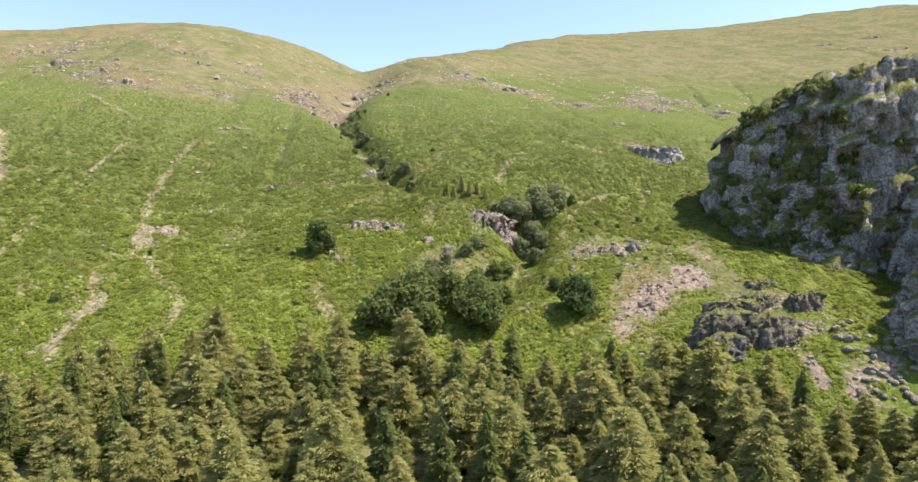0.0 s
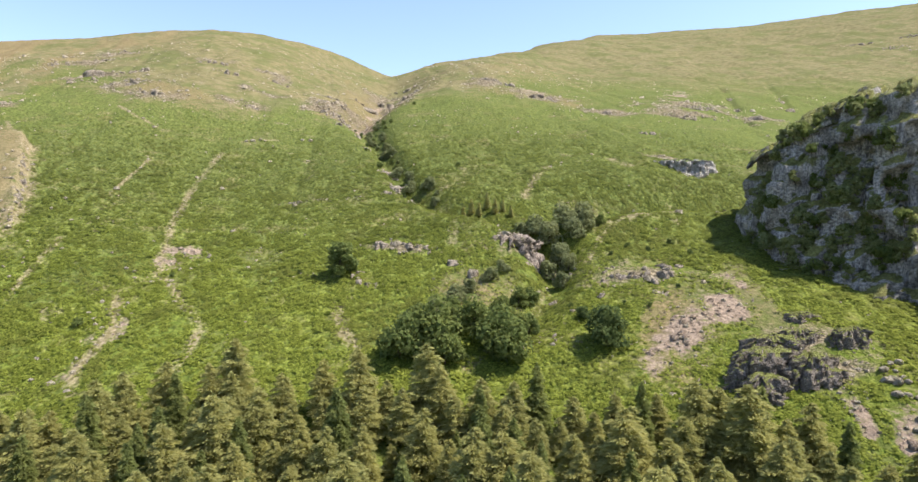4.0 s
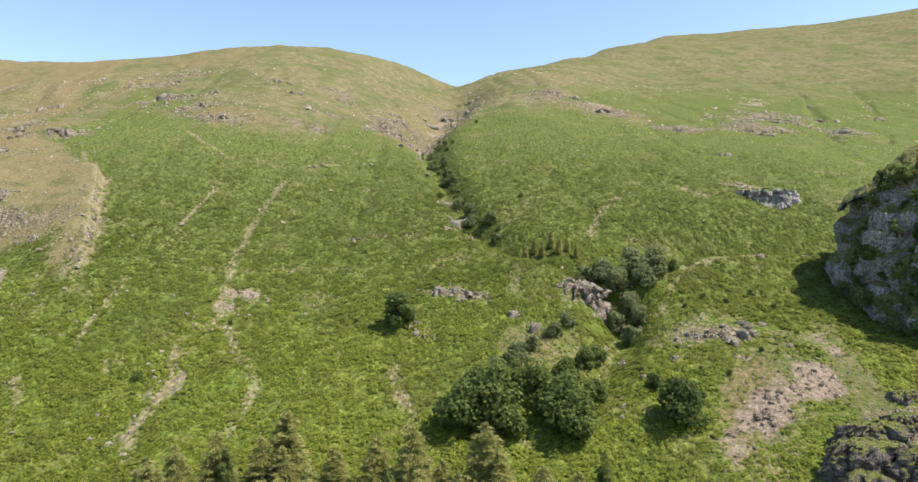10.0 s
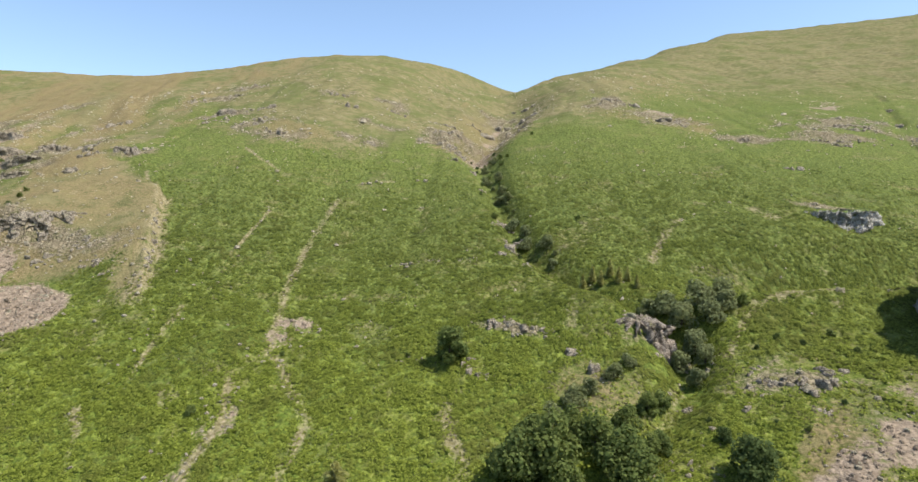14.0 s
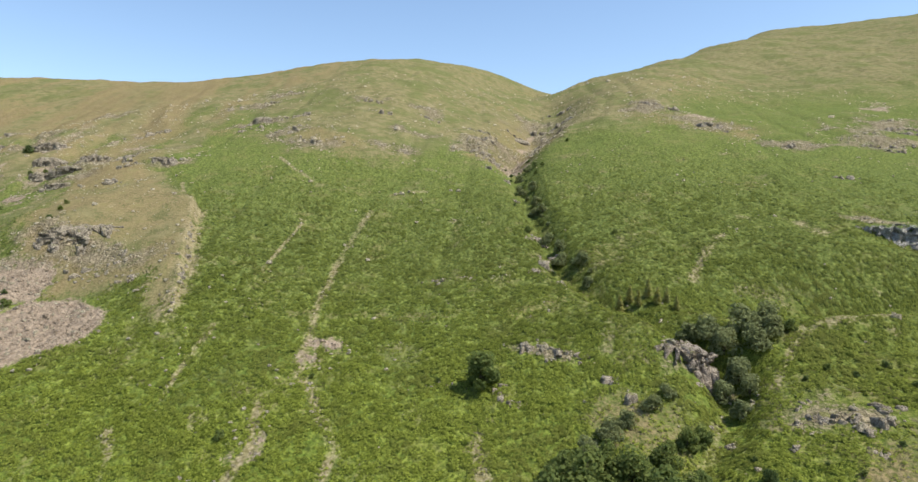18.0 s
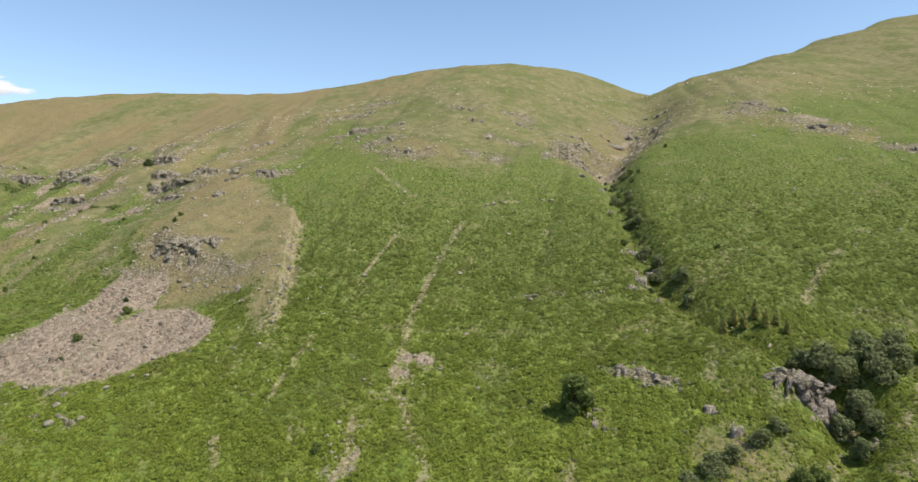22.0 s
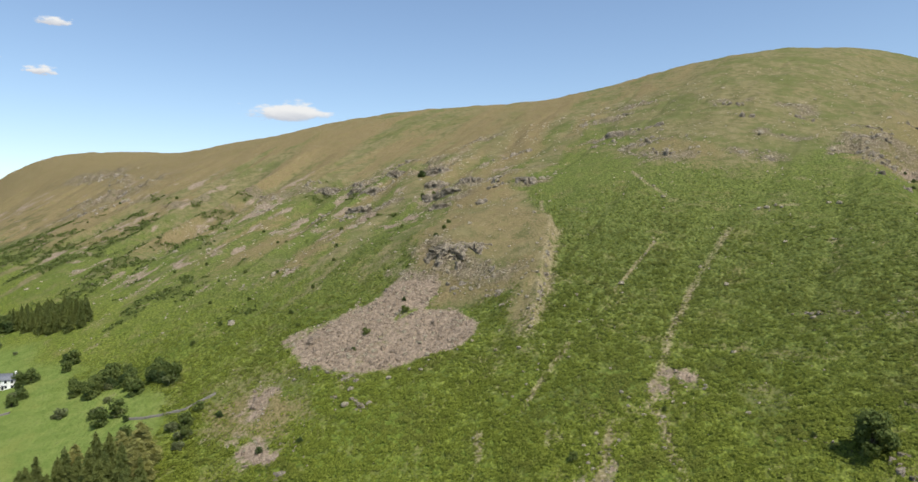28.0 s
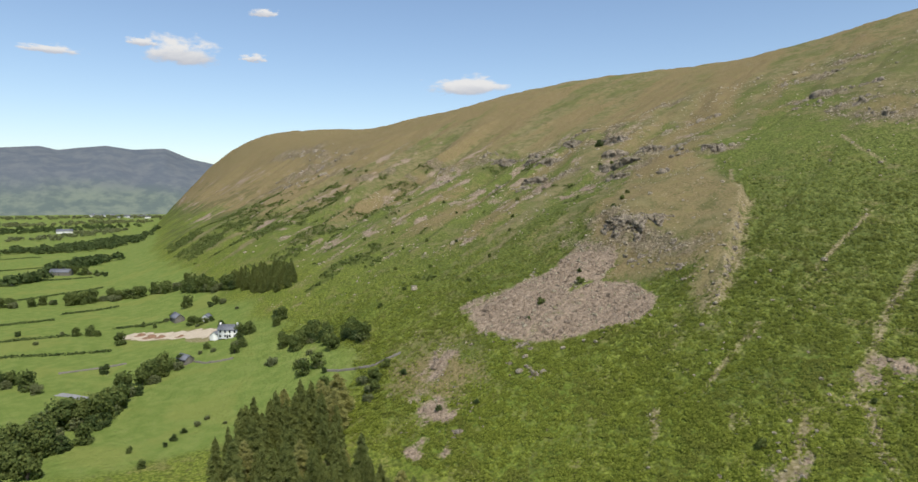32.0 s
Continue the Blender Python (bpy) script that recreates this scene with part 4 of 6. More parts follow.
def chunk_pool(mat):
    """Sixteen unit blocks in one rock, shared by all outcrops."""
    if mat.name not in CHUNKS:
        rng = np.random.default_rng(17)
        CHUNKS[mat.name] = [mesh("rock", *chunk(1.0, rng.uniform(0.6, 1.0), rng.uniform(0.55, 0.95), rng, 7, 5), mat) for _ in range(16)]
    return CHUNKS[mat.name]


def outcrop(x, y, rx, ry, tall, turn, seed, label, mat, fill=1.0, biggest=None):
    """A broken outcrop: jointed blocks of many sizes, half sunk in the slope."""
    rng, pool = np.random.default_rng(seed), chunk_pool(mat)
    root = thing("rock_outcrop", label, "rock", at=put(x, y, on_ground(x, y)))
    deep = max(ry, 0.9 * tall)
    top = biggest or (min(max(0.6 * tall, 0.9), 2.4) if x > -700 else 4.5)
    count = int(np.clip(fill * (8 + 0.5 * rx * deep / top), 10, 34))
    u = rng.normal(0, 0.5, (count, 2)).clip(-1.3, 1.3)
    c, s = math.cos(radians(turn)), math.sin(radians(turn))
    px, py = u[:, 0] * rx * c - u[:, 1] * deep * s, u[:, 0] * rx * s + u[:, 1] * deep * c
    pz = survey(px + x, py + y) - on_ground(x, y)
    for k in range(count):
        size = top * np.exp(rng.normal(-0.35, 0.5)) * (1.15 - 0.5 * min(1, u[k] @ u[k]))
        piece = part("rock", pool[rng.integers(0, 16)], root)
        piece.matrix_basis = pose(px[k], py[k], pz[k] - 0.30 * size, rng.normal(0, 14), rng.normal(0, 14), turn + rng.normal(0, 28) + 90 * rng.integers(0, 4)) @ Matrix.Diagonal((size * rng.uniform(0.9, 2.0), size * rng.uniform(0.8, 1.3), size * rng.uniform(0.6, 1.15), 1))
    return root


FALLS = "brown water-streaked rock face beside the gill"
great_crag(9, 218, 13, 9.5, 33, 16, 4, 71, FALLS, 80, 165, 360, 150, 80, mat=FALL_ROCK, grain=0.42, wall=0.82, lean=0.5, rugged=0.24, block=1.7, ledges=4)
great_crag(-226, 243, 23, 13, on_ground(-217, 229, 2), 15, 18, 72, "weathered tan-grey crag on the nose of the spur", 60, 180, 340, 170, 80, mat=BROWN_ROCK, grain=0.5, wall=0.85, lean=0.42, rugged=0.17, block=2.4, ledges=3)
for k, (x, y, rx, tall) in enumerate([(-318, 322, 12, 8), (-334, 318, 9, 7), (-376, 362, 12, 9), (-322, 344, 10, 7), (-419, 333, 13, 8), (-388, 300, 11, 7), (-436, 370, 12, 8), (-264, 336, 8, 5), (-504, 344, 14, 8), (-350, 336, 10, 8), (-300, 300, 9, 6), (-460, 350, 12, 7)]):
    great_crag(x, y, rx, 5.5, on_ground(x, y - 5, 2), tall, 25, 160 + k, "grey-brown rock buttress among grass on the west slope", 16, 170, 350, 70, 36, mat=BROWN_ROCK, grain=0.42, wall=0.8, lean=0.45, rugged=0.3, block=1.7, ledges=2)
outcrop(-43, 304, 3, 4, 5.0, 60, 333, "reddish broken rock on the gill's bank", FALL_ROCK, 1.4, 2.4)
outcrop(-36, 292, 2.5, 3, 3.0, 60, 334, "reddish broken rock on the gill's bank", FALL_ROCK, 1.0, 1.8)
great_crag(92, 311, 16, 6, on_ground(92, 303, 1.0), 11, 3, 73, "low pale rock band across the far hollow", 44, 180, 360, 120, 40, mat=GREY_ROCK, grain=0.36, wall=0.93, lean=0.12, rugged=0.2, block=1.5)
LEDGES = [  # dark ledges with grassy tops under the great crag: x, y, half length, half depth, height, turn
    (61, 146, 8, 3.6, 6.0, 8), (66, 153, 8, 3.4, 4.6, 5), (58, 139, 5, 3.2, 5.0, 0), (74, 158, 6, 3.0, 3.6, 12), (70, 144, 6, 3.4, 5.4, 20), (78, 166, 5, 2.6, 2.6, 10), (84, 155, 5, 3.0, 4.0, 0)]
for k, (x, y, rx, ry, tall, turn) in enumerate(LEDGES):
    great_crag(x, y, rx, ry, on_ground(x, y - ry, 1.2), 1.3 * tall, turn, 140 + k, "dark rock ledge with a mossy grass top on the bank", 26, 175, 360, 90, 40, mat=LEDGE_ROCK, grain=0.32, wall=0.85, lean=0.4, rugged=0.32, block=1.4, ledges=2)

OUTCROPS = [  # x, y, half length, half depth, height, turn
    (-32, 219, 5, 3, 3.2, -10), (-24, 215, 5, 3, 3.0, -15), (-17, 213, 3, 2, 2.2, 0), (-38, 200, 4, 2, 2.5, -40), (-34, 197, 3, 2, 2, 0), (-56, 202, 3.5, 2, 1.8, 0),
    (-8, 206, 2.5, 2, 2.4, 0), (-2, 197, 3, 2, 2.0, 0), (13, 167, 3.4, 2.4, 3.4, 0), (20, 192, 3, 2.5, 2.6, 0), (27, 206, 3, 2, 2.2, 30),
    (42, 195, 5, 3, 3.2, 0), (50, 192, 4, 3, 3.0, 20), (36, 201, 3, 2, 1.8, 0), (56, 199, 4, 3, 3, 0), (33, 186, 2.5, 2, 1.8, 0), (48, 184, 3, 2, 2, 0),
    (200, 548, 3, 8, 3, -10), (190, 510, 3, 8, 3, -10), (247, 562, 3, 8, 3, -15), (233, 515, 3, 7, 3, -15), (467, 840, 16, 6, 10, 0), (480, 800, 18, 7, 10, 0), (508, 770, 18, 7, 10, 0), (512, 735, 18, 7, 9, 0), (536, 850, 16, 6, 10, 0),
    (-74, 261, 5, 2.5, 1.8, 5), (-64, 262, 4, 2, 1.5, 0), (-52, 262, 4, 2, 1.3, 0), (-40, 268, 3, 2, 3.2, 60), (-37, 276, 3, 2, 4, 60), (-90, 402, 5, 3, 2.5, 0),
    (-104, 440, 8, 5, 9, 40), (-96, 432, 7, 4, 8, 50), (-112, 462, 10, 5, 9, 30), (-118, 482, 9, 5, 7, 20), (-72, 468, 7, 5, 7, -40), (-66, 490, 8, 5, 7, -40), (-60, 520, 9, 5, 8, -30), (-82, 520, 8, 5, 6, 30), (-92, 500, 8, 5, 7, 30),
    (-5, 523, 9, 4, 4.5, 0), (4, 519, 8, 4, 4, 0), (16, 512, 7, 3, 3, 0), (38, 477, 8, 4, 5, 0), (44, 470, 7, 4, 5, 10), (50, 462, 7, 4, 4, 0), (79, 435, 7, 3, 3, 0), (-68, 568, 10, 5, 6, 0), (92, 375, 6, 3, 2.5, 0), (132, 430, 7, 3, 3, 0), (150, 470, 9, 4, 4, 30), (185, 460, 8, 4, 4, 0),
    (-321, 481, 12, 5, 5, 10), (-297, 501, 13, 5, 5, 0), (-257, 414, 9, 5, 5, 20), (-246, 448, 11, 5, 5, 10), (-228, 420, 8, 4, 5, 30), (-211, 396, 7, 4, 5, 40), (-148, 406, 6, 3, 2.5, 0), (-212, 496, 12, 4, 3, 0), (-159, 483, 10, 4, 3.5, 0), (-190, 470, 9, 4, 3, 0),
    (-198, 232, 6, 4, 4, 0), (-206, 222, 7, 4, 4, 10), (-215, 196, 8, 4, 3, 25), (-210, 178, 6, 3, 2.4, 20),
    (-300, 345, 9, 5, 6, 35), (-281, 326, 9, 5, 5, -35), (-268, 300, 7, 4, 5, -40), (-342, 414, 12, 5, 5, 30),
    (-430, 290, 9, 5, 6, 20), (-545, 350, 12, 6, 7, 20), (-390, 285, 9, 5, 6, 20), (-520, 290, 11, 5, 6, 15),
    (-925, 300, 60, 22, 12, 22), (-1040, 330, 50, 20, 12, 18), (-870, 250, 40, 14, 10, 20), (-1310, 375, 70, 24, 14, 10), (-980, 270, 40, 14, 10, 20),
    (-480, 364, 16, 8, 5, 20), (-476, 402, 16, 6, 4, 15), (-568, 309, 20, 8, 6, 20), (-370, 302, 14, 7, 4, 25), (-185, 222, 8, 5, 2.4, 20), (-226, 408, 14, 6, 3, 20), (-266, 432, 16, 6, 3, 20), (-300, 528, 22, 6, 3, 0), (-151, 408, 12, 5, 2, 0), (-204, 392, 14, 6, 2, -10), (130, 440, 16, 6, 3, 0), (150, 480, 20, 8, 3, 20),
    (-160, 218, 1.2, 7, 1.8, 35), (-167, 230, 1.2, 8, 1.8, 36), (-177, 246, 1.2, 8, 1.8, 37), (-187, 260, 1.2, 8, 1.6, 37),
    (-194, 156, 4, 3, 2.6, 30), (-179, 150, 4, 3, 2.4, 0), (-190, 148, 2.5, 2, 1.6, 0), (-183, 126, 6, 3, 1.6, 0), (-175, 118, 5, 3, 1.5, 0)]
for k, (x, y, rx, ry, tall, turn) in enumerate(OUTCROPS):
    far = x < -800
    words = "broken brown cliff on the far headland" if far else "brown craggy outcrop breaking through the bracken" if y < 330 and x > -170 else "weathered grey-brown rock outcrop on the dry grass slope"
    outcrop(x, y, 1.2 * rx, ry, tall * (0.75 if far else 0.95), turn, 100 + k, words, BROWN_ROCK)


def boulder_mesh(seed):
    rng = np.random.default_rng(seed)
    bm = bmesh.new()
    bmesh.ops.create_icosphere(bm, subdivisions=2, radius=1.0)
    cuts = rng.normal(0, 1, (9, 3))
    cuts /= np.linalg.norm(cuts, axis=1, keepdims=True)
    for v in bm.verts:
        p = np.array(v.co)
        for c in cuts:
            over = p @ c - 0.72
            if over > 0:
                p = p - c * over
        v.co = p * (1.0, 0.85, 0.68)
    me = bpy.data.meshes.new("boulder")
    bm.to_mesh(me)
    bm.free()
    return me


def lay_boulders():
    rng = np.random.default_rng(12)
    shapes = [boulder_mesh(70 + k) for k in range(7)]
    for me in shapes:
        me.materials.append(BOULDER)
    spots = [(7, 219, 2.0), (-75, 207, 0.9), (-111, 201, 0.9), (-108, 200, 0.7), (-156, 232, 0.8), (-153, 201, 1.0), (-157, 212, 1.2), (-97, 361, 1.6), (-101, 360, 1.2), (-124, 347, 1.6), (-121, 350, 1.2), (-127, 345, 1.3), (-183, 147, 1.6), (-176, 152, 1.4), (-188, 153, 1.5), (-160, 196, 0.9), (-118, 349, 1.0), (-92, 204, 0.8)]
    lines = [([(-136, 160), (-133, 176), (-138, 190), (-144, 200)], 16, 0.5), ([(-100, 150), (-100, 168), (-104, 184)], 26, 0.6), ([(-164, 210), (-168, 226), (-178, 246), (-186, 258)], 18, 0.7), ([(-96, 205), (-92, 215)], 16, 0.5), ([(44, 154), (54, 169), (64, 183)], 34, 0.5), ([(82, 116), (85, 130), (88, 144)], 60, 0.9), ([(71, 126), (72, 134), (74, 140)], 20, 0.5), ([(-222, 150), (-190, 155), (-170, 185)], 14, 0.8)]
    for line, count, size in lines:
        line = np.array(line, float)
        for _ in range(count):
            k = rng.uniform(0, len(line) - 1.001)
            p = line[int(k)] + (line[int(k) + 1] - line[int(k)]) * (k % 1) + rng.normal(0, 3.0, 2)
            spots.append((p[0], p[1], size * rng.uniform(0.4, 1.5)))
    while len(spots) < 290:
        a, r = radians(rng.uniform(-25, 62)), rng.uniform(150, 420)
        x, y = -math.sin(a) * r, 14 + math.cos(a) * r
        if rough_at(np.array([x]), np.array([y]), 30, 77)[0] > -0.1:
            spots.append((x, y, rng.uniform(0.25, 0.75)))
    for k, (x, y, size) in enumerate(spots):
        m = put(x, y, on_ground(x, y) + 0.25 * size, rng.uniform(-20, 20), rng.uniform(-20, 20), rng.uniform(0, 360)) @ Matrix.Scale(size, 4)
        thing("boulder", "pale lichen-grey boulder lying in the bracken" if size < 2 else "large pale boulder on the lip above the waterfall", "rock", "boulders on the fellside", data=shapes[k % 7], at=m)


lay_boulders()


def scatter(count, seed, turn=(-37, 99), far=(70, 470)):
    rng = np.random.default_rng(seed)
    a = np.radians(rng.uniform(*turn, count))
    r = np.sqrt(rng.uniform(far[0] ** 2, far[1] ** 2, count))
    x, y = -np.sin(a) * r, 14 + np.cos(a) * r
    return x, y, survey(x, y, True), rng


def loose_stones(name, label, x, y, z, size, rng, mat):
    """Rough little blocks lying on the ground, one mesh for all of them."""
    n = len(x)
    box = np.array([(-1, -1, -0.6), (1, -0.8, -0.6), (0.9, 1, -0.6), (-0.8, 0.9, -0.6), (-0.7, -0.8, 0.6), (0.8, -0.6, 0.5), (0.6, 0.7, 0.7), (-0.6, 0.6, 0.5)])
    quads = np.array([(4, 5, 6, 7), (0, 1, 5, 4), (1, 2, 6, 5), (2, 3, 7, 6), (3, 0, 4, 7)])
    t = rng.uniform(0, 6.3, n)
    p = box[None] * (size[:, None] * rng.uniform(0.6, 1.4, (n, 3)))[:, None, :] * (1, 1, 0.8) + rng.normal(0, 0.05, (n, 8, 3)) * size[:, None, None] * 3
    c, s = np.cos(t)[:, None], np.sin(t)[:, None]
    p = np.stack([p[..., 0] * c - p[..., 1] * s, p[..., 0] * s + p[..., 1] * c, p[..., 2]], -1)
    p += np.stack([x, y, z + 0.3 * size], -1)[:, None]
    faces = (np.arange(n) * 8)[:, None, None] + quads
    thing(name, label, "scree", kind="stuff", data=mesh(name, true_place(p.reshape(-1, 3)), faces.reshape(-1, 4), mat))


def lay_scree():
    x, y, (z, _, scree, path, field, bare, heath, brush), rng = scatter(420000, 31)
    keep = (scree > rng.uniform(0.35, 0.95, len(x))) & (rng.random(len(x)) < 0.75)
    x, y, z = x[keep][:24000], y[keep][:24000], z[keep][:24000]
    loose_stones("scree_stones", "loose brown-grey stones of the scree slopes", x, y, z, 0.19 * np.exp(rng.normal(0, 0.6, len(x))), rng, SCREE)
    x, y, (z, dry, scree, path, field, bare, heath, brush), rng = scatter(500000, 33, far=(90, 640))
    often = 0.55 * bare + 0.10 * heath + 0.03 * dry + 0.5 * np.clip(scree, 0, 0.5) + 0.12 * ease(path, 0.3, 0.6)
    often = often * ease(rough_at(x, y, 7, 171, 3), -0.35, 0.7) + 0.03 * ease(rough_at(x, y, 16, 173), 0.2, 0.6)
    keep = (rng.random(len(x)) < often) & (field < 0.3) & (z > 12)
    x, y, z = x[keep][:34000], y[keep][:34000], z[keep][:34000]
    loose_stones("strewn_stones", "pale stones strewn over the rough grass and bracken", x, y, z, 0.27 * np.exp(rng.normal(0, 0.55, len(x))), rng, BOULDER)


lay_scree()

# ---- bracken ----
def grow_bracken():
    x, y, (z, dry, scree, path, field, bare, heath, brush), rng = scatter(620000, 41, far=(85, 410))
    far = np.hypot(x, y - 14)
    keep = (dry < rng.uniform(0.25, 0.75, len(x))) & (scree < 0.35) & (path < rng.uniform(0.3, 0.8, len(x))) & (field < 0.5) & (bare < 0.3) & (heath < rng.uniform(0.2, 0.9, len(x))) & (rough_at(x, y, 2.3, 47, 2) > rng.uniform(-0.55, 0.05, len(x))) & (z > 9) & (rng.random(len(x)) < np.clip((410 - far) / 200, 0, 1) ** 1.3)
    x, y, z = x[keep][:190000], y[keep][:190000], z[keep][:190000]
    n, fronds = len(x), 3
    fx, fy = (survey(x + 0.7, y) - z) / 0.7, (survey(x, y + 0.7) - z) / 0.7
    size = rng.uniform(0.32, 0.70, n) * (1 + 0.35 * rough_at(x, y, 12, 43))
    a = (rng.uniform(0, 6.3, n)[:, None] + np.arange(fronds) * 6.28 / fronds + rng.normal(0, 0.3, (n, fronds)))
    out = np.stack([np.cos(a), np.sin(a), np.cos(a) * fx[:, None] + np.sin(a) * fy[:, None]], -1)
    side = np.stack([-np.sin(a), np.cos(a), -np.sin(a) * fx[:, None] + np.cos(a) * fy[:, None]], -1)
    s = size[:, None, None] * rng.uniform(0.7, 1.25, (n, fronds, 1))
    base = np.stack([x, y, z - 0.1 + rng.uniform(0, 0.42, n) ** 1.5 + np.clip(0.85 * rough_at(x, y, 2.3, 47, 2) + 0.2, 0, 0.9)], -1)[:, None, :]
    up = np.array([0, 0, 1.0])
    p0 = base + out * s * 0.05 + up * s * 0.30
    mid = base + out * s * 0.55 + up * s * rng.uniform(0.22, 0.46, (n, fronds, 1))
    tip = base + out * s * 1.05 + up * s * rng.uniform(0.04, 0.22, (n, fronds, 1))
    w = side * s * 0.45
    p = np.stack([p0, mid - w, tip, mid + w], 2)
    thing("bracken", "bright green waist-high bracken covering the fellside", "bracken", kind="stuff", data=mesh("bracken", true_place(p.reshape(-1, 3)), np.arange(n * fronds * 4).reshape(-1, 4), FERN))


grow_bracken()

# ---- trees and bushes of the fellside ----
OAK = [broadleaf("broadleaf_tree", "leafy green broadleaf tree growing beside the gill", 10, 10, BROADLEAF, 200 + k, 2200, 13, 0.12, 0.42) for k in range(3)]
HOLLY = broadleaf("holly_tree", "dense dark green round holly tree on the bracken slope", 9, 11, DARKLEAF, 210, 3400, 16, 0.05, 0.40, 1.0)
ROWAN = broadleaf("rowan_tree", "lone bushy rowan tree on the open bracken slope", 10, 9.5, BROADLEAF, 211, 2400, 13, 0.1, 0.40)
WILLOW = [broadleaf("willow_tree", "grey-green willow bush in the gill", 7, 7.5, GREYLEAF, 220 + k, 1500, 11, 0.08, 0.36) for k in range(2)]
SHRUB = [broadleaf("hawthorn_bush", "small hawthorn bush on the rough slope", 4, 4.6, (BROADLEAF, DARKLEAF)[k % 2], 230 + k, 700, 8, 0.1, 0.30) for k in range(3)]
CRAGBUSH = [broadleaf("birch_bush", "grey-green birch bush rooted on the crag ledges", 5, 5, (CRAGLEAF, BROADLEAF, CRAGLEAF)[k % 3], 240 + k, 900, 9, 0.12, 0.32) for k in range(3)]
used = set()


def plant(kinds, x, y, size=1.0, wide=1.0, z=None):
    ob = kinds[int(abs(x * 7.3 + y * 3.1)) % len(kinds)] if isinstance(kinds, list) else kinds
    m = put(x, y, on_ground(x, y, 0.2 * size) if z is None else z, 0, 0, (x * 41 + y * 17) % 360) @ Matrix.Diagonal((size * wide, size * wide, size, 1))
    if ob.name in used:
        return copy_thing(ob, m)
    used.add(ob.name)
    ob.matrix_basis = m
    return ob


plant(ROWAN, -44, 201)
plant(HOLLY, 30, 163)
plant(HOLLY, 26, 175, 0.38)
plant(HOLLY, -41, 204, 0.42)
for x, y, s in [(-20, 161, 1.15), (-13, 165, 1.25), (-9, 159, 1.05), (-17, 170, 0.95), (3, 166, 1.1), (6, 160, 1.0), (-2, 172, 0.9), (9, 171, 0.8), (12, 176, 0.7), (5, 180, 0.75), (10, 187, 0.6), (14, 191, 0.5), (-8, 176, 0.7)]:
    plant(OAK, x, y, s)
for x, y, s in [(22, 224, 1.2), (28, 229, 1.25), (33, 232, 1.1), (18, 230, 1.0), (25, 217, 1.0), (27, 211, 0.8), (24, 204, 0.7), (35, 227, 0.9), (13, 233, 0.8), (20, 212, 0.8), (30, 222, 0.9), (-8, 186, 0.7), (-4, 190, 0.6), (-12, 180, 0.7), (2, 196, 0.6), (6, 201, 0.5)]:
    plant(WILLOW, x, y, s)
gill_rng = np.random.default_rng(19)
for x, y, s in [(-24, 270, 0.5), (-27, 276, 0.6), (-31, 283, 0.7), (-35, 290, 0.6), (-37, 297, 0.75), (-41, 304, 0.65), (-44, 312, 0.5), (-47, 320, 0.6), (-50, 329, 0.5), (-54, 338, 0.6), (-57, 347, 0.7), (-60, 356, 0.6), (-62, 365, 0.7), (-66, 376, 0.6), (-69, 388, 0.65), (-72, 400, 0.5), (-75, 414, 0.6), (-79, 430, 0.5)]:
    for _ in range(2):
        plant((WILLOW + SHRUB[1:2])[int(gill_rng.integers(0, 3))], x + float(gill_rng.normal(2.5, 2.0)), y + float(gill_rng.normal(0, 2.5)), s * float(gill_rng.uniform(0.5, 1.25)))
for x, y, s in [(-16, 252, 0.5), (-27, 274, 0.45), (-33, 268, 0.6), (-49, 306, 0.5), (-46, 322, 0.6), (-62, 340, 0.5), (-66, 364, 0.6), (-76, 400, 0.5), (-80, 420, 0.6), (-88, 440, 0.5), (-72, 436, 0.6), (-64, 412, 0.5), (30, 236, 0.9), (40, 230, 0.7), (16, 224, 0.6)]:
    plant(SHRUB, x, y, 1.6 * s)
for x, y, s in [(-29, 262, 2.2), (-47, 300, 2.0), (-64, 350, 2.2), (-78, 392, 2.6), (-40, 283, 1.8)]:
    outcrop(x, y, 2.5, 2.0, s, 60, int(300 - x), "dark wet rocks on the banks of the gill", BROWN_ROCK)
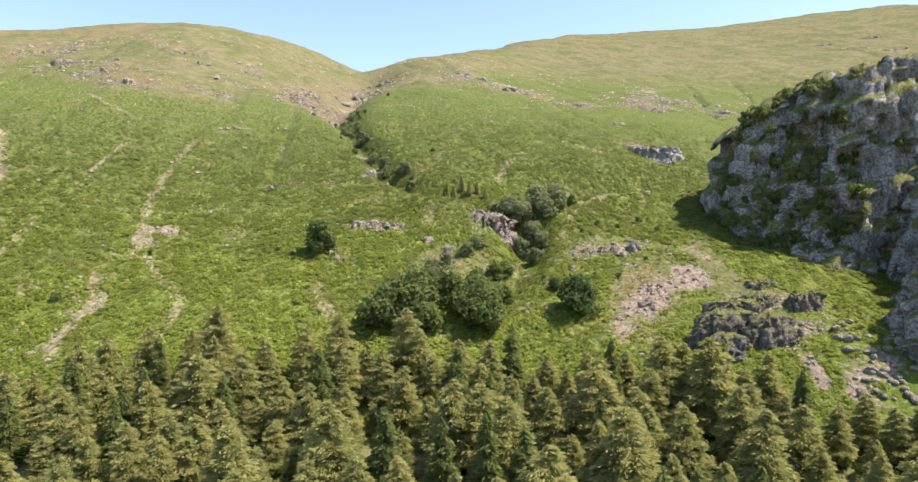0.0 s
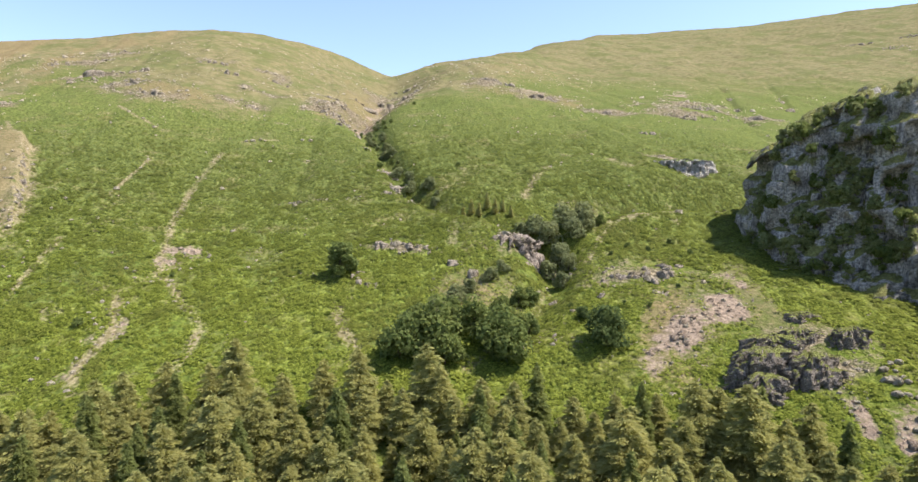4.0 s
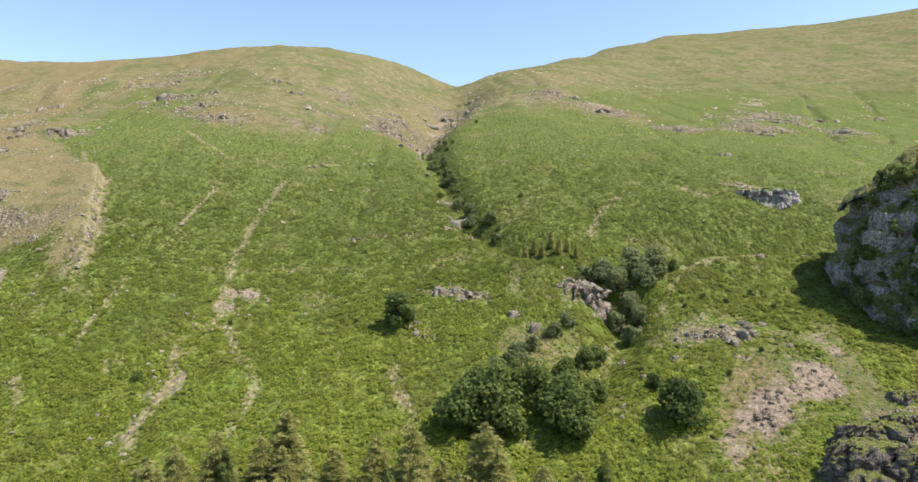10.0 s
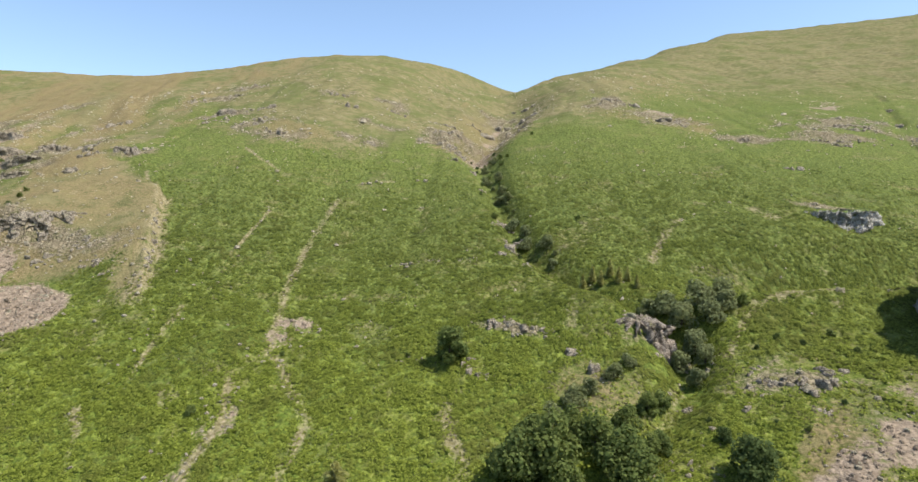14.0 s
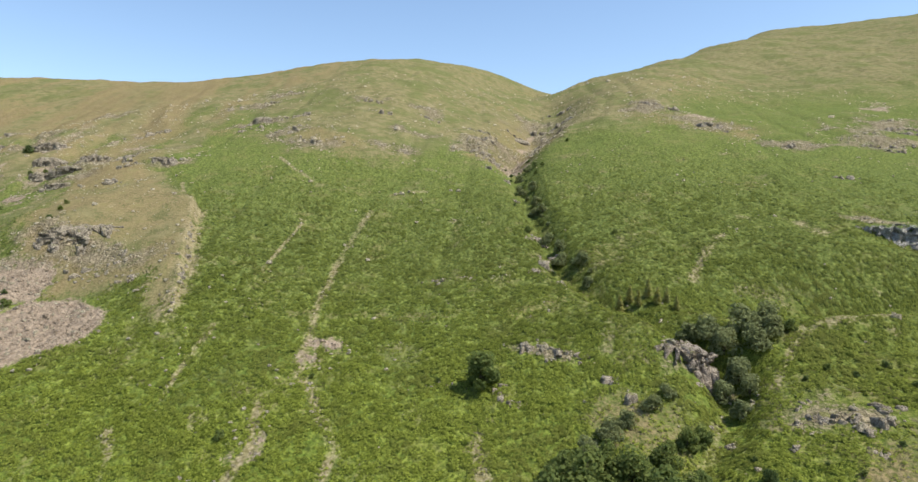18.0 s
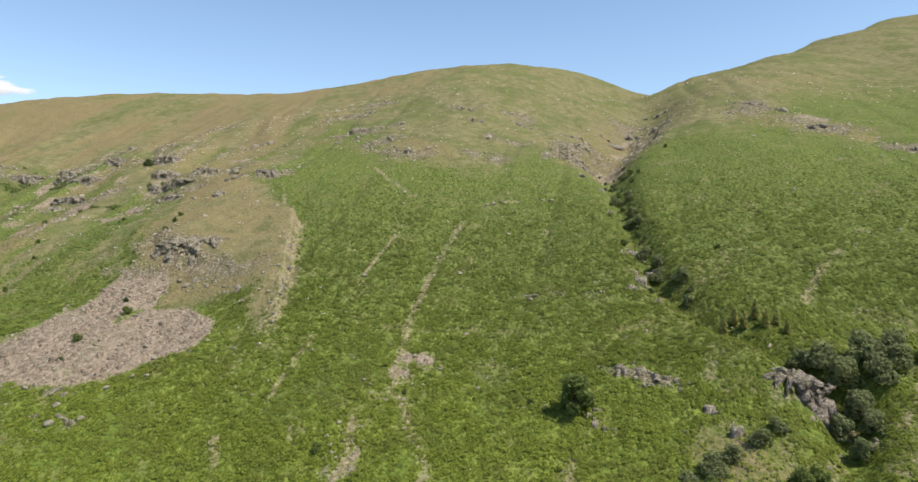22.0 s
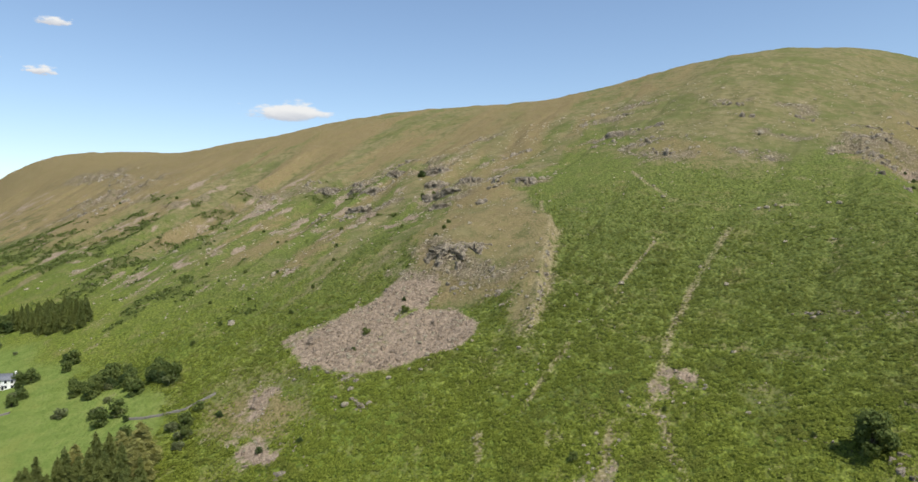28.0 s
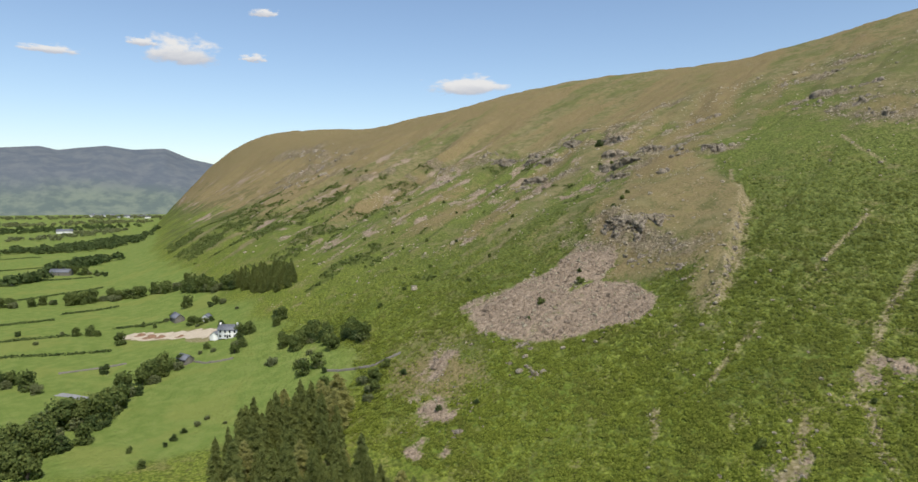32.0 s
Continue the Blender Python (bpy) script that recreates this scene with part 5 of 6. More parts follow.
for x, y, s in [(-12, 298, 0.7), (-108, 172, 0.8), (-52, 200, 0.5), (-57, 203, 0.45), (-96, 200, 0.5), (-66, 384, 0.9), (-60, 392, 0.8), (-58, 402, 0.7), (-48, 440, 0.8), (18, 290, 0.4), (-2, 262, 0.4), (-20, 330, 0.4), (40, 210, 0.6), (46, 214, 0.6), (52, 212, 0.7), (60, 216, 0.7), (64, 208, 0.7), (38, 180, 0.6), (44, 177, 0.5), (54, 186, 0.6), (36, 170, 0.6), (24, 182, 0.6),
                (-384, 352, 2.6), (-340, 316, 1.6), (-336, 322, 1.5), (-669, 336, 1.4), (-738, 298, 1.9), (-504, 250, 1.4), (-364, 199, 1.1), (-275, 179, 1.2), (-827, 266, 2.0), (-791, 223, 1.6), (-436, 206, 1.2), (-407, 169, 1.3), (-429, 290, 1.3), (-338, 206, 1.3), (-307, 159, 1.2), (-255, 171, 1.0), (-300, 143, 1.2), (-214, 178, 1.0), (-213, 197, 1.1), (-222, 204, 0.9), (-208, 168, 0.8), (-246, 244, 1.2), (-252, 255, 1.3), (-256, 262, 1.1), (-330, 240, 1.0), (-355, 260, 1.2), (-390, 240, 1.2), (-420, 250, 1.1), (-460, 260, 1.3), (-480, 230, 1.2), (-550, 240, 1.5), (-600, 260, 1.5), (-640, 230, 1.5), (-700, 250, 1.5), (-290, 200, 1.0), (-310, 225, 1.0), (-320, 180, 1.0), (-345, 170, 1.0), (-380, 190, 1.0), (-450, 190, 1.2), (-520, 200, 1.3), (-580, 200, 1.3), (-182, 130, 0.9), (-223, 122, 1.2), (-190, 120, 1.0), (-231, 114, 1.2), (-236, 120, 1.1)]:
    plant(SHRUB, x, y, s * (0.62 if x < -250 and (x, y) != (-384, 352) else 1.0))
LARCH_GROUP = conifer("gill_larch_tree", "slender olive larch in a small group above the gill", 9, 2.3, LARCH, 61, 0.6, 24, 0.1, 0.2)
for x, y, s in [(-8, 250, 0.8), (-5, 253, 0.95), (-2, 250, 0.85), (1, 253, 1.0), (4, 249, 0.95), (7, 251, 0.85), (10, 247, 0.75)]:
    plant(LARCH_GROUP, x, y, s)
LARCH_GROUP["group"] = "larches above the gill"


def bush_on(cloud, low, high, left, right, size):
    """A bush on a chance point of the rock between two heights and two bearings from its middle."""
    turn = np.degrees(np.arctan2(cloud[:, 1] - 208, cloud[:, 0] - 132)) % 360
    near = cloud[(cloud[:, 2] > low) & (cloud[:, 2] < high) & (turn > left) & (turn < right)]
    p = near[bush_rng.integers(0, len(near))]
    plant(CRAGBUSH, float(p[0]), float(p[1]), size, z=float(p[2]) - 0.5 * size)


WHOLE = np.concatenate(CLOUDS)
bush_rng = np.random.default_rng(8)
for _ in range(80):
    bush_on(WHOLE, 38, 90, 165, 290, bush_rng.uniform(0.5, 1.25))
for k in range(130):
    bush_on(WHOLE, *((36, 52), (42, 66), (52, 88))[k % 3], 168, 236, bush_rng.uniform(0.8, 1.7))
for _ in range(26):
    bush_on(WHOLE, 26, 46, 215, 300, bush_rng.uniform(0.6, 1.2))
for _ in range(34):
    bush_on(CLOUDS[1], 38, 70, 180, 290, bush_rng.uniform(1.0, 2.0))

# ---- valley: trees, hedges, walls, farm ----
VALE = [broadleaf("valley_tree", "full green broadleaf tree standing in the valley pasture", 11, 11, (BROADLEAF, DARKLEAF, BROADLEAF, GREYLEAF)[k], 300 + k, 1000, 13, 0.12, 0.66) for k in range(4)]
for ob in VALE:
    ob["group"] = "valley trees"
SINGLES = [(-300, 90, 0.45), (-364, 22, 0.5), (-427, 30, 0.7), (-470, 6, 0.75), (-478, -2, 0.6), (-452, -14, 0.6), (-485, -26, 0.75), (-466, 14, 0.6), (-462, 18, 0.55), (-470, 44, 0.5), (-458, 50, 0.4), (-470, 58, 0.7), (-476, 62, 0.6), (-466, 64, 0.4), (-500, 74, 1.2), (-478, 90, 0.9), (-470, 94, 1.0), (-474, 86, 0.8), (-434, 97, 0.5), (-425, 72, 0.5), (-440, 72, 0.6), (-372, 88, 0.95), (-366, 92, 1.0), (-360, 86, 0.9), (-376, 94, 0.8), (-352, 82, 0.8), (-346, 85, 0.7), (-340, 80, 0.8), (-366, 70, 0.55), (-360, 66, 0.5), (-356, 72, 0.6), (-371, 108, 1.0), (-364, 110, 0.9), (-376, 112, 0.8), (-357, 105, 0.7), (-254, 48, 0.45), (-258, 53, 0.5), (-249, 44, 0.5), (-262, 57, 0.45), (-245, 41, 0.35), (-246, 30, 0.35), (-230, 33, 0.4), (-252, 62, 0.3), (-240, 102, 0.8), (-231, 113, 0.7), (-246, 98, 0.7), (-262, 103, 0.5), (-237, 96, 0.6), (-302, 88, 0.5), (-284, 100, 0.75), (-272, 98, 0.6)]
GROVES = [  # line of corners, half width, trees, size
    ([(-318, 106), (-298, 114), (-276, 122)], 8, 32, 1.0),
    ([(-308, 98), (-290, 102), (-268, 100)], 5, 6, 0.8),
    ([(-352, 56), (-338, 42), (-308, 28), (-288, 20)], 4, 30, 1.15),
    ([(-296, 16), (-272, 8), (-254, -2), (-236, -12)], 12, 52, 1.35),
    ([(-262, -14), (-250, -30)], 10, 8, 1.2),
    ([(-372, -26), (-352, -14), (-340, 0)], 5, 10, 1.1),
    ([(-614, -110), (-614, -12), (-608, 30), (-600, 64)], 8, 64, 1.2),
    ([(-602, 64), (-543, 91), (-495, 110)], 9, 48, 1.3),
    ([(-900, -30), (-850, -6), (-800, 20)], 8, 16, 1.0),
    ([(-836, -12), (-856, 4)], 5, 4, 0.9),
    ([(-236, 108), (-226, 114), (-216, 104)], 5, 6, 0.8),
    ([(-440, 70), (-400, 88)], 5, 5, 0.7),
]
tree_rng = np.random.default_rng(77)
for line, wide, count, size in GROVES:
    line = np.array(line, float)
    for _ in range(count):
        k = tree_rng.uniform(0, len(line) - 1.001)
        p = line[int(k)] + (line[int(k) + 1] - line[int(k)]) * (k % 1) + tree_rng.uniform(-wide, wide, 2)
        SINGLES.append((float(p[0]), float(p[1]), size * float(tree_rng.uniform(0.7, 1.2))))
for x, y, s in SINGLES:
    plant(VALE, x, y, s)
WOODSPRUCE = conifer("wood_spruce_tree", "dark spruce in a small valley wood", 13, 3.0, SPRUCE, 401, 1.2, 20, 0.05, 0.05)
WOODSPRUCE["group"] = "valley wood spruces"
for _ in range(66):
    k = tree_rng.random()
    plant(WOODSPRUCE, -512 + 86 * k + float(tree_rng.uniform(-3, 3)), 112 + 18 * k + float(tree_rng.uniform(-8, 9)), float(tree_rng.uniform(0.8, 1.2)))


def leaf_cloud(centres, radius, count, size, rng):
    """Leaf quads spread over low mounds round the centres."""
    which = rng.integers(0, len(centres), count)
    way = rng.normal(0, 1, (count, 3))
    way /= np.linalg.norm(way, axis=1, keepdims=True)
    way[:, 2] = np.abs(way[:, 2])
    c = centres[which] + way * radius[which][:, None] * rng.uniform(0.7, 1.1, (count, 1))
    normal = way + rng.normal(0, 0.5, (count, 3))
    u = np.cross(normal, rng.normal(0, 1, (count, 3)))
    u /= np.linalg.norm(u, axis=1, keepdims=True)
    v = np.cross(normal, u)
    v /= np.linalg.norm(v, axis=1, keepdims=True)
    s = size * rng.uniform(0.6, 1.3, (count, 1))
    return np.stack([c - u * s, c - v * s, c + u * s, c + v * s], 1)


def hedge(line, tall=1.6, label="clipped dark green field hedge"):
    line, rng, centres = np.array(line, float), np.random.default_rng(int(abs(line[0][0]))), []
    for a, b in zip(line[:-1], line[1:]):
        n = max(2, int(np.linalg.norm(b - a) / 1.1))
        for t in np.arange(n) / n:
            p = a + (b - a) * t
            centres.append((p[0], p[1], on_ground(p[0], p[1], 0.1)))
    centres = np.array(centres)
    q = leaf_cloud(centres, np.full(len(centres), tall), len(centres) * 12, 0.5, rng)
    thing("hedge", label, "hedge", "field hedges", data=mesh("hedge", q.reshape(-1, 3), np.arange(q.size // 3).reshape(-1, 4), DARKLEAF))


for line in [[(-529, -41), (-537, -9)], [(-559, -7), (-572, 31)], [(-470, -33), (-472, 10)], [(-480, 27), (-468, 60)], [(-423, -28), (-413, 25)], [(-640, -60), (-700, 20)], [(-760, -100), (-790, -40), (-800, 10)], [(-900, -120), (-960, 0)], [(-1050, -160), (-1100, -60)]]:
    hedge(line)

WALLSTONE = plain_material("wall_stone", (0.10, 0.093, 0.078), (0.23, 0.21, 0.175), 1.2, 0.95, 0.1)
WHITEWASH = plain_material("whitewash", (0.72, 0.72, 0.69), (0.82, 0.81, 0.78), 0.7, 0.9, 0.02)
SLATE = plain_material("slate_roof", (0.10, 0.105, 0.12), (0.20, 0.21, 0.23), 1.5, 0.7, 0.04)
PANE = plain_material("window_glass", (0.02, 0.025, 0.03), (0.04, 0.045, 0.05), 1.0, 0.1, 0.0)
ROADTOP = plain_material("lane_tarmac", (0.20, 0.20, 0.20), (0.27, 0.265, 0.26), 1.0, 0.9, 0.02)


def dry_wall(line, label="grey dry-stone wall across the pasture", tall=1.2):
    """A wall of rough courses with an uneven top that follows the ground."""
    line, rng = np.array(line, float), np.random.default_rng(int(abs(line[0][0] * 3)))
    rows = []
    for a, b in zip(line[:-1], line[1:]):
        n = max(2, int(np.linalg.norm(b - a) / 0.8))
        side = np.array([-(b - a)[1], (b - a)[0]]) / np.linalg.norm(b - a)
        for t in np.arange(n + 1) / n:
            p = a + (b - a) * t
            z, h = on_ground(p[0], p[1]), tall * rng.uniform(0.8, 1.15)
            for o, up in ((0.42, -0.4), (0.38 + rng.uniform(-0.06, 0.06), h * 0.5), (0.25, h), (-0.25, h + rng.uniform(-0.1, 0.1)), (-0.38 + rng.uniform(-0.06, 0.06), h * 0.5), (-0.42, -0.4)):
                rows.append((p[0] + side[0] * o, p[1] + side[1] * o, z + up))
    rows = np.array(rows)
    thing("dry_stone_wall", label, "wall", "dry-stone walls", data=mesh("dry_stone_wall", rows, grid_faces(len(rows) // 6, 6), WALLSTONE))


for line in [[(-262, 104), (-256, 108), (-250, 112), (-243, 118), (-240, 128)], [(-373, 2), (-377, 32)], [(-353, 60), (-340, 66), (-332, 78)]]:
    dry_wall(line, tall=0.8)


def box_at(x0, y0, z0, x1, y1, z1):
    v = np.array([(x, y, z) for z in (z0, z1) for y in (y0, y1) for x in (x0, x1)], float)
    return v, np.array([(0, 2, 3, 1), (4, 5, 7, 6), (0, 1, 5, 4), (2, 6, 7, 3), (0, 4, 6, 2), (1, 3, 7, 5)])


def building(name, label, x, y, turn, long, deep, eaves, wall_mat, windows, chimneys=0, category="house", group=""):
    root = thing(name, label, category, group, at=pose(x, y, on_ground(x, y, 0.3), 0, 0, turn))
    ridge = eaves + deep * 0.42
    L, D = long / 2, deep / 2
    v = np.array([(-L, -D, 0), (L, -D, 0), (L, D, 0), (-L, D, 0), (-L, -D, eaves), (L, -D, eaves), (L, D, eaves), (-L, D, eaves), (-L, 0, ridge), (L, 0, ridge)])
    part("wall", mesh("wall", v, np.array([(0, 1, 5), (0, 5, 4), (2, 3, 7), (2, 7, 6), (1, 2, 6), (1, 6, 5), (5, 6, 9), (3, 0, 4), (3, 4, 7), (7, 4, 8)]), wall_mat), root)
    over, thick = 0.35, 0.18
    for s in (-1, 1):
        r = np.array([(-L - over, s * (D + over), eaves - 0.1), (L + over, s * (D + over), eaves - 0.1), (L + over, 0, ridge + 0.12), (-L - over, 0, ridge + 0.12)])
        slab = np.concatenate([r, r + (0, 0, thick)])
        part("roof", mesh("roof", slab, np.array([(0, 1, 2, 3), (4, 7, 6, 5), (0, 4, 5, 1), (1, 5, 6, 2), (2, 6, 7, 3), (3, 7, 4, 0)]), SLATE), root, "grey slate roof slope")
    for k in range(chimneys):
        cx = (-L + 0.6, L - 0.6)[k]
        part("chimney", mesh("chimney", *box_at(cx - 0.4, -0.45, ridge - 0.8, cx + 0.4, 0.45, ridge + 1.2), wall_mat), root)
    for k in range(windows):
        wx = -L + (k + 0.5) * long / windows
        for s in (-1, 1):
            for z in ((1.0, 3.4) if eaves > 4.5 else (1.0,)):
                w = part("window", mesh("window", *box_at(wx - 0.5, s * D - 0.04, z, wx + 0.5, s * D + 0.04, z + 1.2), PANE), root, "small dark window")
                part("sill", mesh("sill", *box_at(wx - 0.6, s * D - 0.12, z - 0.12, wx + 0.6, s * D + 0.12, z - 0.01), WALLSTONE), w)
    part("door", mesh("door", *box_at(-0.5, -D - 0.05, 0.2, 0.5, -D + 0.05, 2.2), PANE), root, "dark plank door")
    return root


building("farmhouse", "whitewashed farmhouse with a slate roof beside the yard", -375, 83, 62, 10.5, 6, 4.7, WHITEWASH, 4, 2)
building("farm_annexe", "low whitewashed farm building with a slate roof", -381, 77, -28, 7, 4.5, 2.8, WHITEWASH, 2)
building("barn", "low stone barn with a slate roof at the yard's edge", -462, 64, 10, 12, 6, 3.0, WALLSTONE, 0, category="barn")
building("shed", "small white shed among trees near the yard", -436, 79, -30, 6, 4, 2.4, WHITEWASH, 0, category="shed")
building("stone_hut", "slate-roofed stone hut at the lane's end", -352, 58, 25, 8, 5, 2.6, WALLSTONE, 0, category="hut")
building("far_barn", "long pale barn far down the valley", -1790, -66, 88, 34, 12, 5, WHITEWASH, 0, category="barn")
building("far_farm", "grey stone farm far along the valley floor", -840, -22, 60, 22, 8, 4, WALLSTONE, 0, category="barn")
rng_v = np.random.default_rng(91)
for k in range(22):
    vx, vy = (-3050 + rng_v.uniform(-160, 200), 110 + rng_v.uniform(-60, 60)) if k < 13 else (-3250 + rng_v.uniform(-150, 150), 5 + rng_v.uniform(-55, 45))
    building("village_house", "small white house in the distant village", vx, vy, rng_v.uniform(60, 120), rng_v.uniform(12, 22), 9, 6, WHITEWASH, 0, group="village houses")


def lane(line, wide):
    line, rows = np.array(line, float), []
    for k, p in enumerate(line):
        way = line[min(k + 1, len(line) - 1)] - line[max(k - 1, 0)]
        side = np.array([-way[1], way[0]]) / np.linalg.norm(way)
        for o in (-wide, wide):
            q = p + side * o
            rows.append((q[0], q[1], on_ground(q[0], q[1]) + 0.12))
    thing("lane", "narrow grey lane between the fields", "road", kind="structure", data=mesh("lane", rows, grid_faces(len(line), 2), ROADTOP))


lane([(-334, 4), (-329, 9), (-324, 13), (-319, 17), (-316, 22)], 2.2)
lane([(-800, -75), (-780, -62), (-765, -60)], 3.0)


def woodland(line, wide, trees, seed, label, mat=None, size=7.0):
    rng, line = np.random.default_rng(seed), np.array(line, float)
    k = rng.uniform(0, len(line) - 1.001, trees)
    i = k.astype(int)
    p = line[i] + (line[i + 1] - line[i]) * (k % 1)[:, None] + rng.uniform(-1, 1, (trees, 2)) * wide
    z = survey(p[:, 0], p[:, 1])
    r = size * rng.uniform(0.6, 1.2, trees)
    q = leaf_cloud(np.stack([p[:, 0], p[:, 1], z + 0.35 * r], -1), r, trees * 70, 0.26 * size, rng)
    thing("woodland", label, "wood", kind="stuff", data=mesh("woodland", q.reshape(-1, 3), np.arange(q.size // 3).reshape(-1, 4), mat or DARKLEAF))


woodland([(-1190, -110), (-1230, -20), (-1330, 30), (-1480, 80)], 44, 260, 1, "dark woodland far down the valley floor", DARKLEAF, 6.0)
# Grey leaf colour here imitates haze over distance.
woodland([(-1500, -120), (-1700, -20), (-1900, 60)], 40, 90, 2, "dark woodland far down the valley floor", GREYLEAF, 5.5)
woodland([(-880, -30), (-940, -10), (-990, 30)], 14, 50, 3, "hedgerow wood along the far fields")
woodland([(-760, -66), (-800, -40)], 6, 18, 4, "hedgerow wood along the far fields")
woodland([(-1800, -300), (-1950, -90), (-2150, 60)], 90, 160, 8, "dark hedgerow woods beyond the far barn", DARKLEAF, 6.0)
# Same for these two: haze comes from the grey leaf colour.
woodland([(-2200, -500), (-2300, -100), (-2500, 120)], 100, 160, 5, "woods near the distant village, coloured grey for haze", GREYLEAF, 7)
woodland([(-2900, -600), (-2950, -50), (-3000, 220)], 120, 150, 6, "woods near the distant village, coloured grey for haze", GREYLEAF, 8)
woodland([(-1000, -200), (-1120, -120)], 12, 40, 7, "hedgerow wood along the far fields")

def grow_scrub():
    """Low dark juniper and gorse in bands down the west slope, one mesh for all of it."""
    x, y, (z, dry, scree, path, field, bare, heath, brush), rng = scatter(160000, 57, turn=(50, 88), far=(230, 900))
    keep = (brush > rng.uniform(0.25, 0.9, len(x))) & (field < 0.3)
    x, y, z = x[keep][:2600], y[keep][:2600], z[keep][:2600]
    r = rng.uniform(0.5, 1.5, len(x)) * np.where(np.hypot(x, y) > 500, 1.5, 1.0)
    q = leaf_cloud(np.stack([x, y, z], -1), r, len(x) * 16, 0.55, rng)
    thing("scrub", "dark low juniper and gorse scrub in bands on the west slope", "scrub", kind="stuff", data=mesh("scrub", q.reshape(-1, 3), np.arange(q.size // 3).reshape(-1, 4), BROADLEAF))


grow_scrub()

SAND = plain_material("yard_sand", (0.34, 0.28, 0.20), (0.50, 0.43, 0.33), 0.5, 0.95, 0.05)
EARTH = plain_material("dug_earth", (0.15, 0.085, 0.05), (0.27, 0.17, 0.11), 0.8, 0.95, 0.2)


def yard(line, wide, seed):
    """A levelled sheet of bare sand with a ragged edge."""
    line, rng, rows = np.array(line, float), np.random.default_rng(seed), []
    for t in np.linspace(0, len(line) - 1.001, 26):
        p = line[int(t)] + (line[int(t) + 1] - line[int(t)]) * (t % 1)
        way = line[int(t) + 1] - line[int(t)]
        side = np.array([-way[1], way[0]]) / np.linalg.norm(way)
        for o in (-1, -0.5, 0, 0.5, 1):
            q = p + side * o * wide * (1 + (abs(o) == 1) * rng.uniform(-0.35, 0.25))
            rows.append((q[0], q[1], on_ground(q[0], q[1]) + 0.15))
    thing("farm_yard", "sandy bare-earth yard beside the farmhouse", "yard", kind="structure", data=mesh("farm_yard", rows, grid_faces(26, 5), SAND))


yard([(-452, 34), (-436, 44), (-420, 58), (-402, 74), (-390, 82)], 7.5, 3)
for hx, hy, hs in ((-430, 47, 3.2), (-424, 52, 2.4), (-442, 42, 2.6), (-412, 62, 1.8)):
    hv, hf, hc = rock_mass(hs * 1.6, hs, hs * 0.7, int(hs * 10), 28, 10, wall=0.3, lean=0.4, rugged=0.05)
    thing("soil_mound", "heap of dug red-brown earth in the farm yard", "soil mound", "soil mounds in the yard", data=mesh("soil_mound", hv, np.concatenate([hf[:, [0, 1, 2]], hf[:, [0, 2, 3]], hc]), EARTH, True), at=pose(hx, hy, on_ground(hx, hy, 0.1), 0, 0, 46))

# ---- distant mountains and clouds ----
def fell_material():
    m, nt, b = material("distant_fell", 1.0, 0.0)
    at = place(nt)
    small, wide = noise_at(nt, at, 0.012, 6, 0.65), noise_at(nt, at, 0.0025, 4)
    up = nt.nodes.new("ShaderNodeSeparateXYZ")
    nt.links.new(at, up.inputs[0])
    # Aerial haze painted into the base colours: blue-grey heights, paler greenish foot.
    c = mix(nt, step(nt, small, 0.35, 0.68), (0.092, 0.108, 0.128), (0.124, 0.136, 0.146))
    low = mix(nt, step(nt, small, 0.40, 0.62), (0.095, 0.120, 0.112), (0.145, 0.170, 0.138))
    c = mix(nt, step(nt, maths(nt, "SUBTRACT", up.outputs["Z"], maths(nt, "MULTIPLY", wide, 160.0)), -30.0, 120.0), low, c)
    nt.links.new(c, b.inputs["Base Color"])
    return m


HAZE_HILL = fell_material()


FELL_BEARING = [70, 80, 82.0, 83.8, 85.7, 88.0, 89.9, 93.1, 94.2, 96.7, 104, 128]
FELL_TOP = [150, 280, 302, 334, 398, 384, 404, 368, 388, 369, 380, 320]


def far_fells():
    turn = np.radians(np.linspace(70, 128, 240))
    depth = np.linspace(0, 1, 26)
    T, U = np.meshgrid(turn, depth)
    r = 3500 + 1150 * U
    deg = np.degrees(T)
    top = np.interp(deg, FELL_BEARING, FELL_TOP)
    rough = rough_at(deg * 60, U * 700, 110, 5, 4)
    z = top * (1 - (1 - U) ** 1.5) * (1 + 0.10 * rough * (1 - U)) + 14 * rough * U * (1 - U) * 4 - 12 * (1 - U)
    verts = np.stack([-np.sin(T) * r, 14 + np.cos(T) * r, z], -1).reshape(-1, 3)
    thing("distant_fells", "mountain ridge closing the valley, blue-grey haze put into its colour", "mountain", kind="structure", data=mesh("distant_fells", verts, grid_faces(26, 240)[:, ::-1], HAZE_HILL, True))


far_fells()


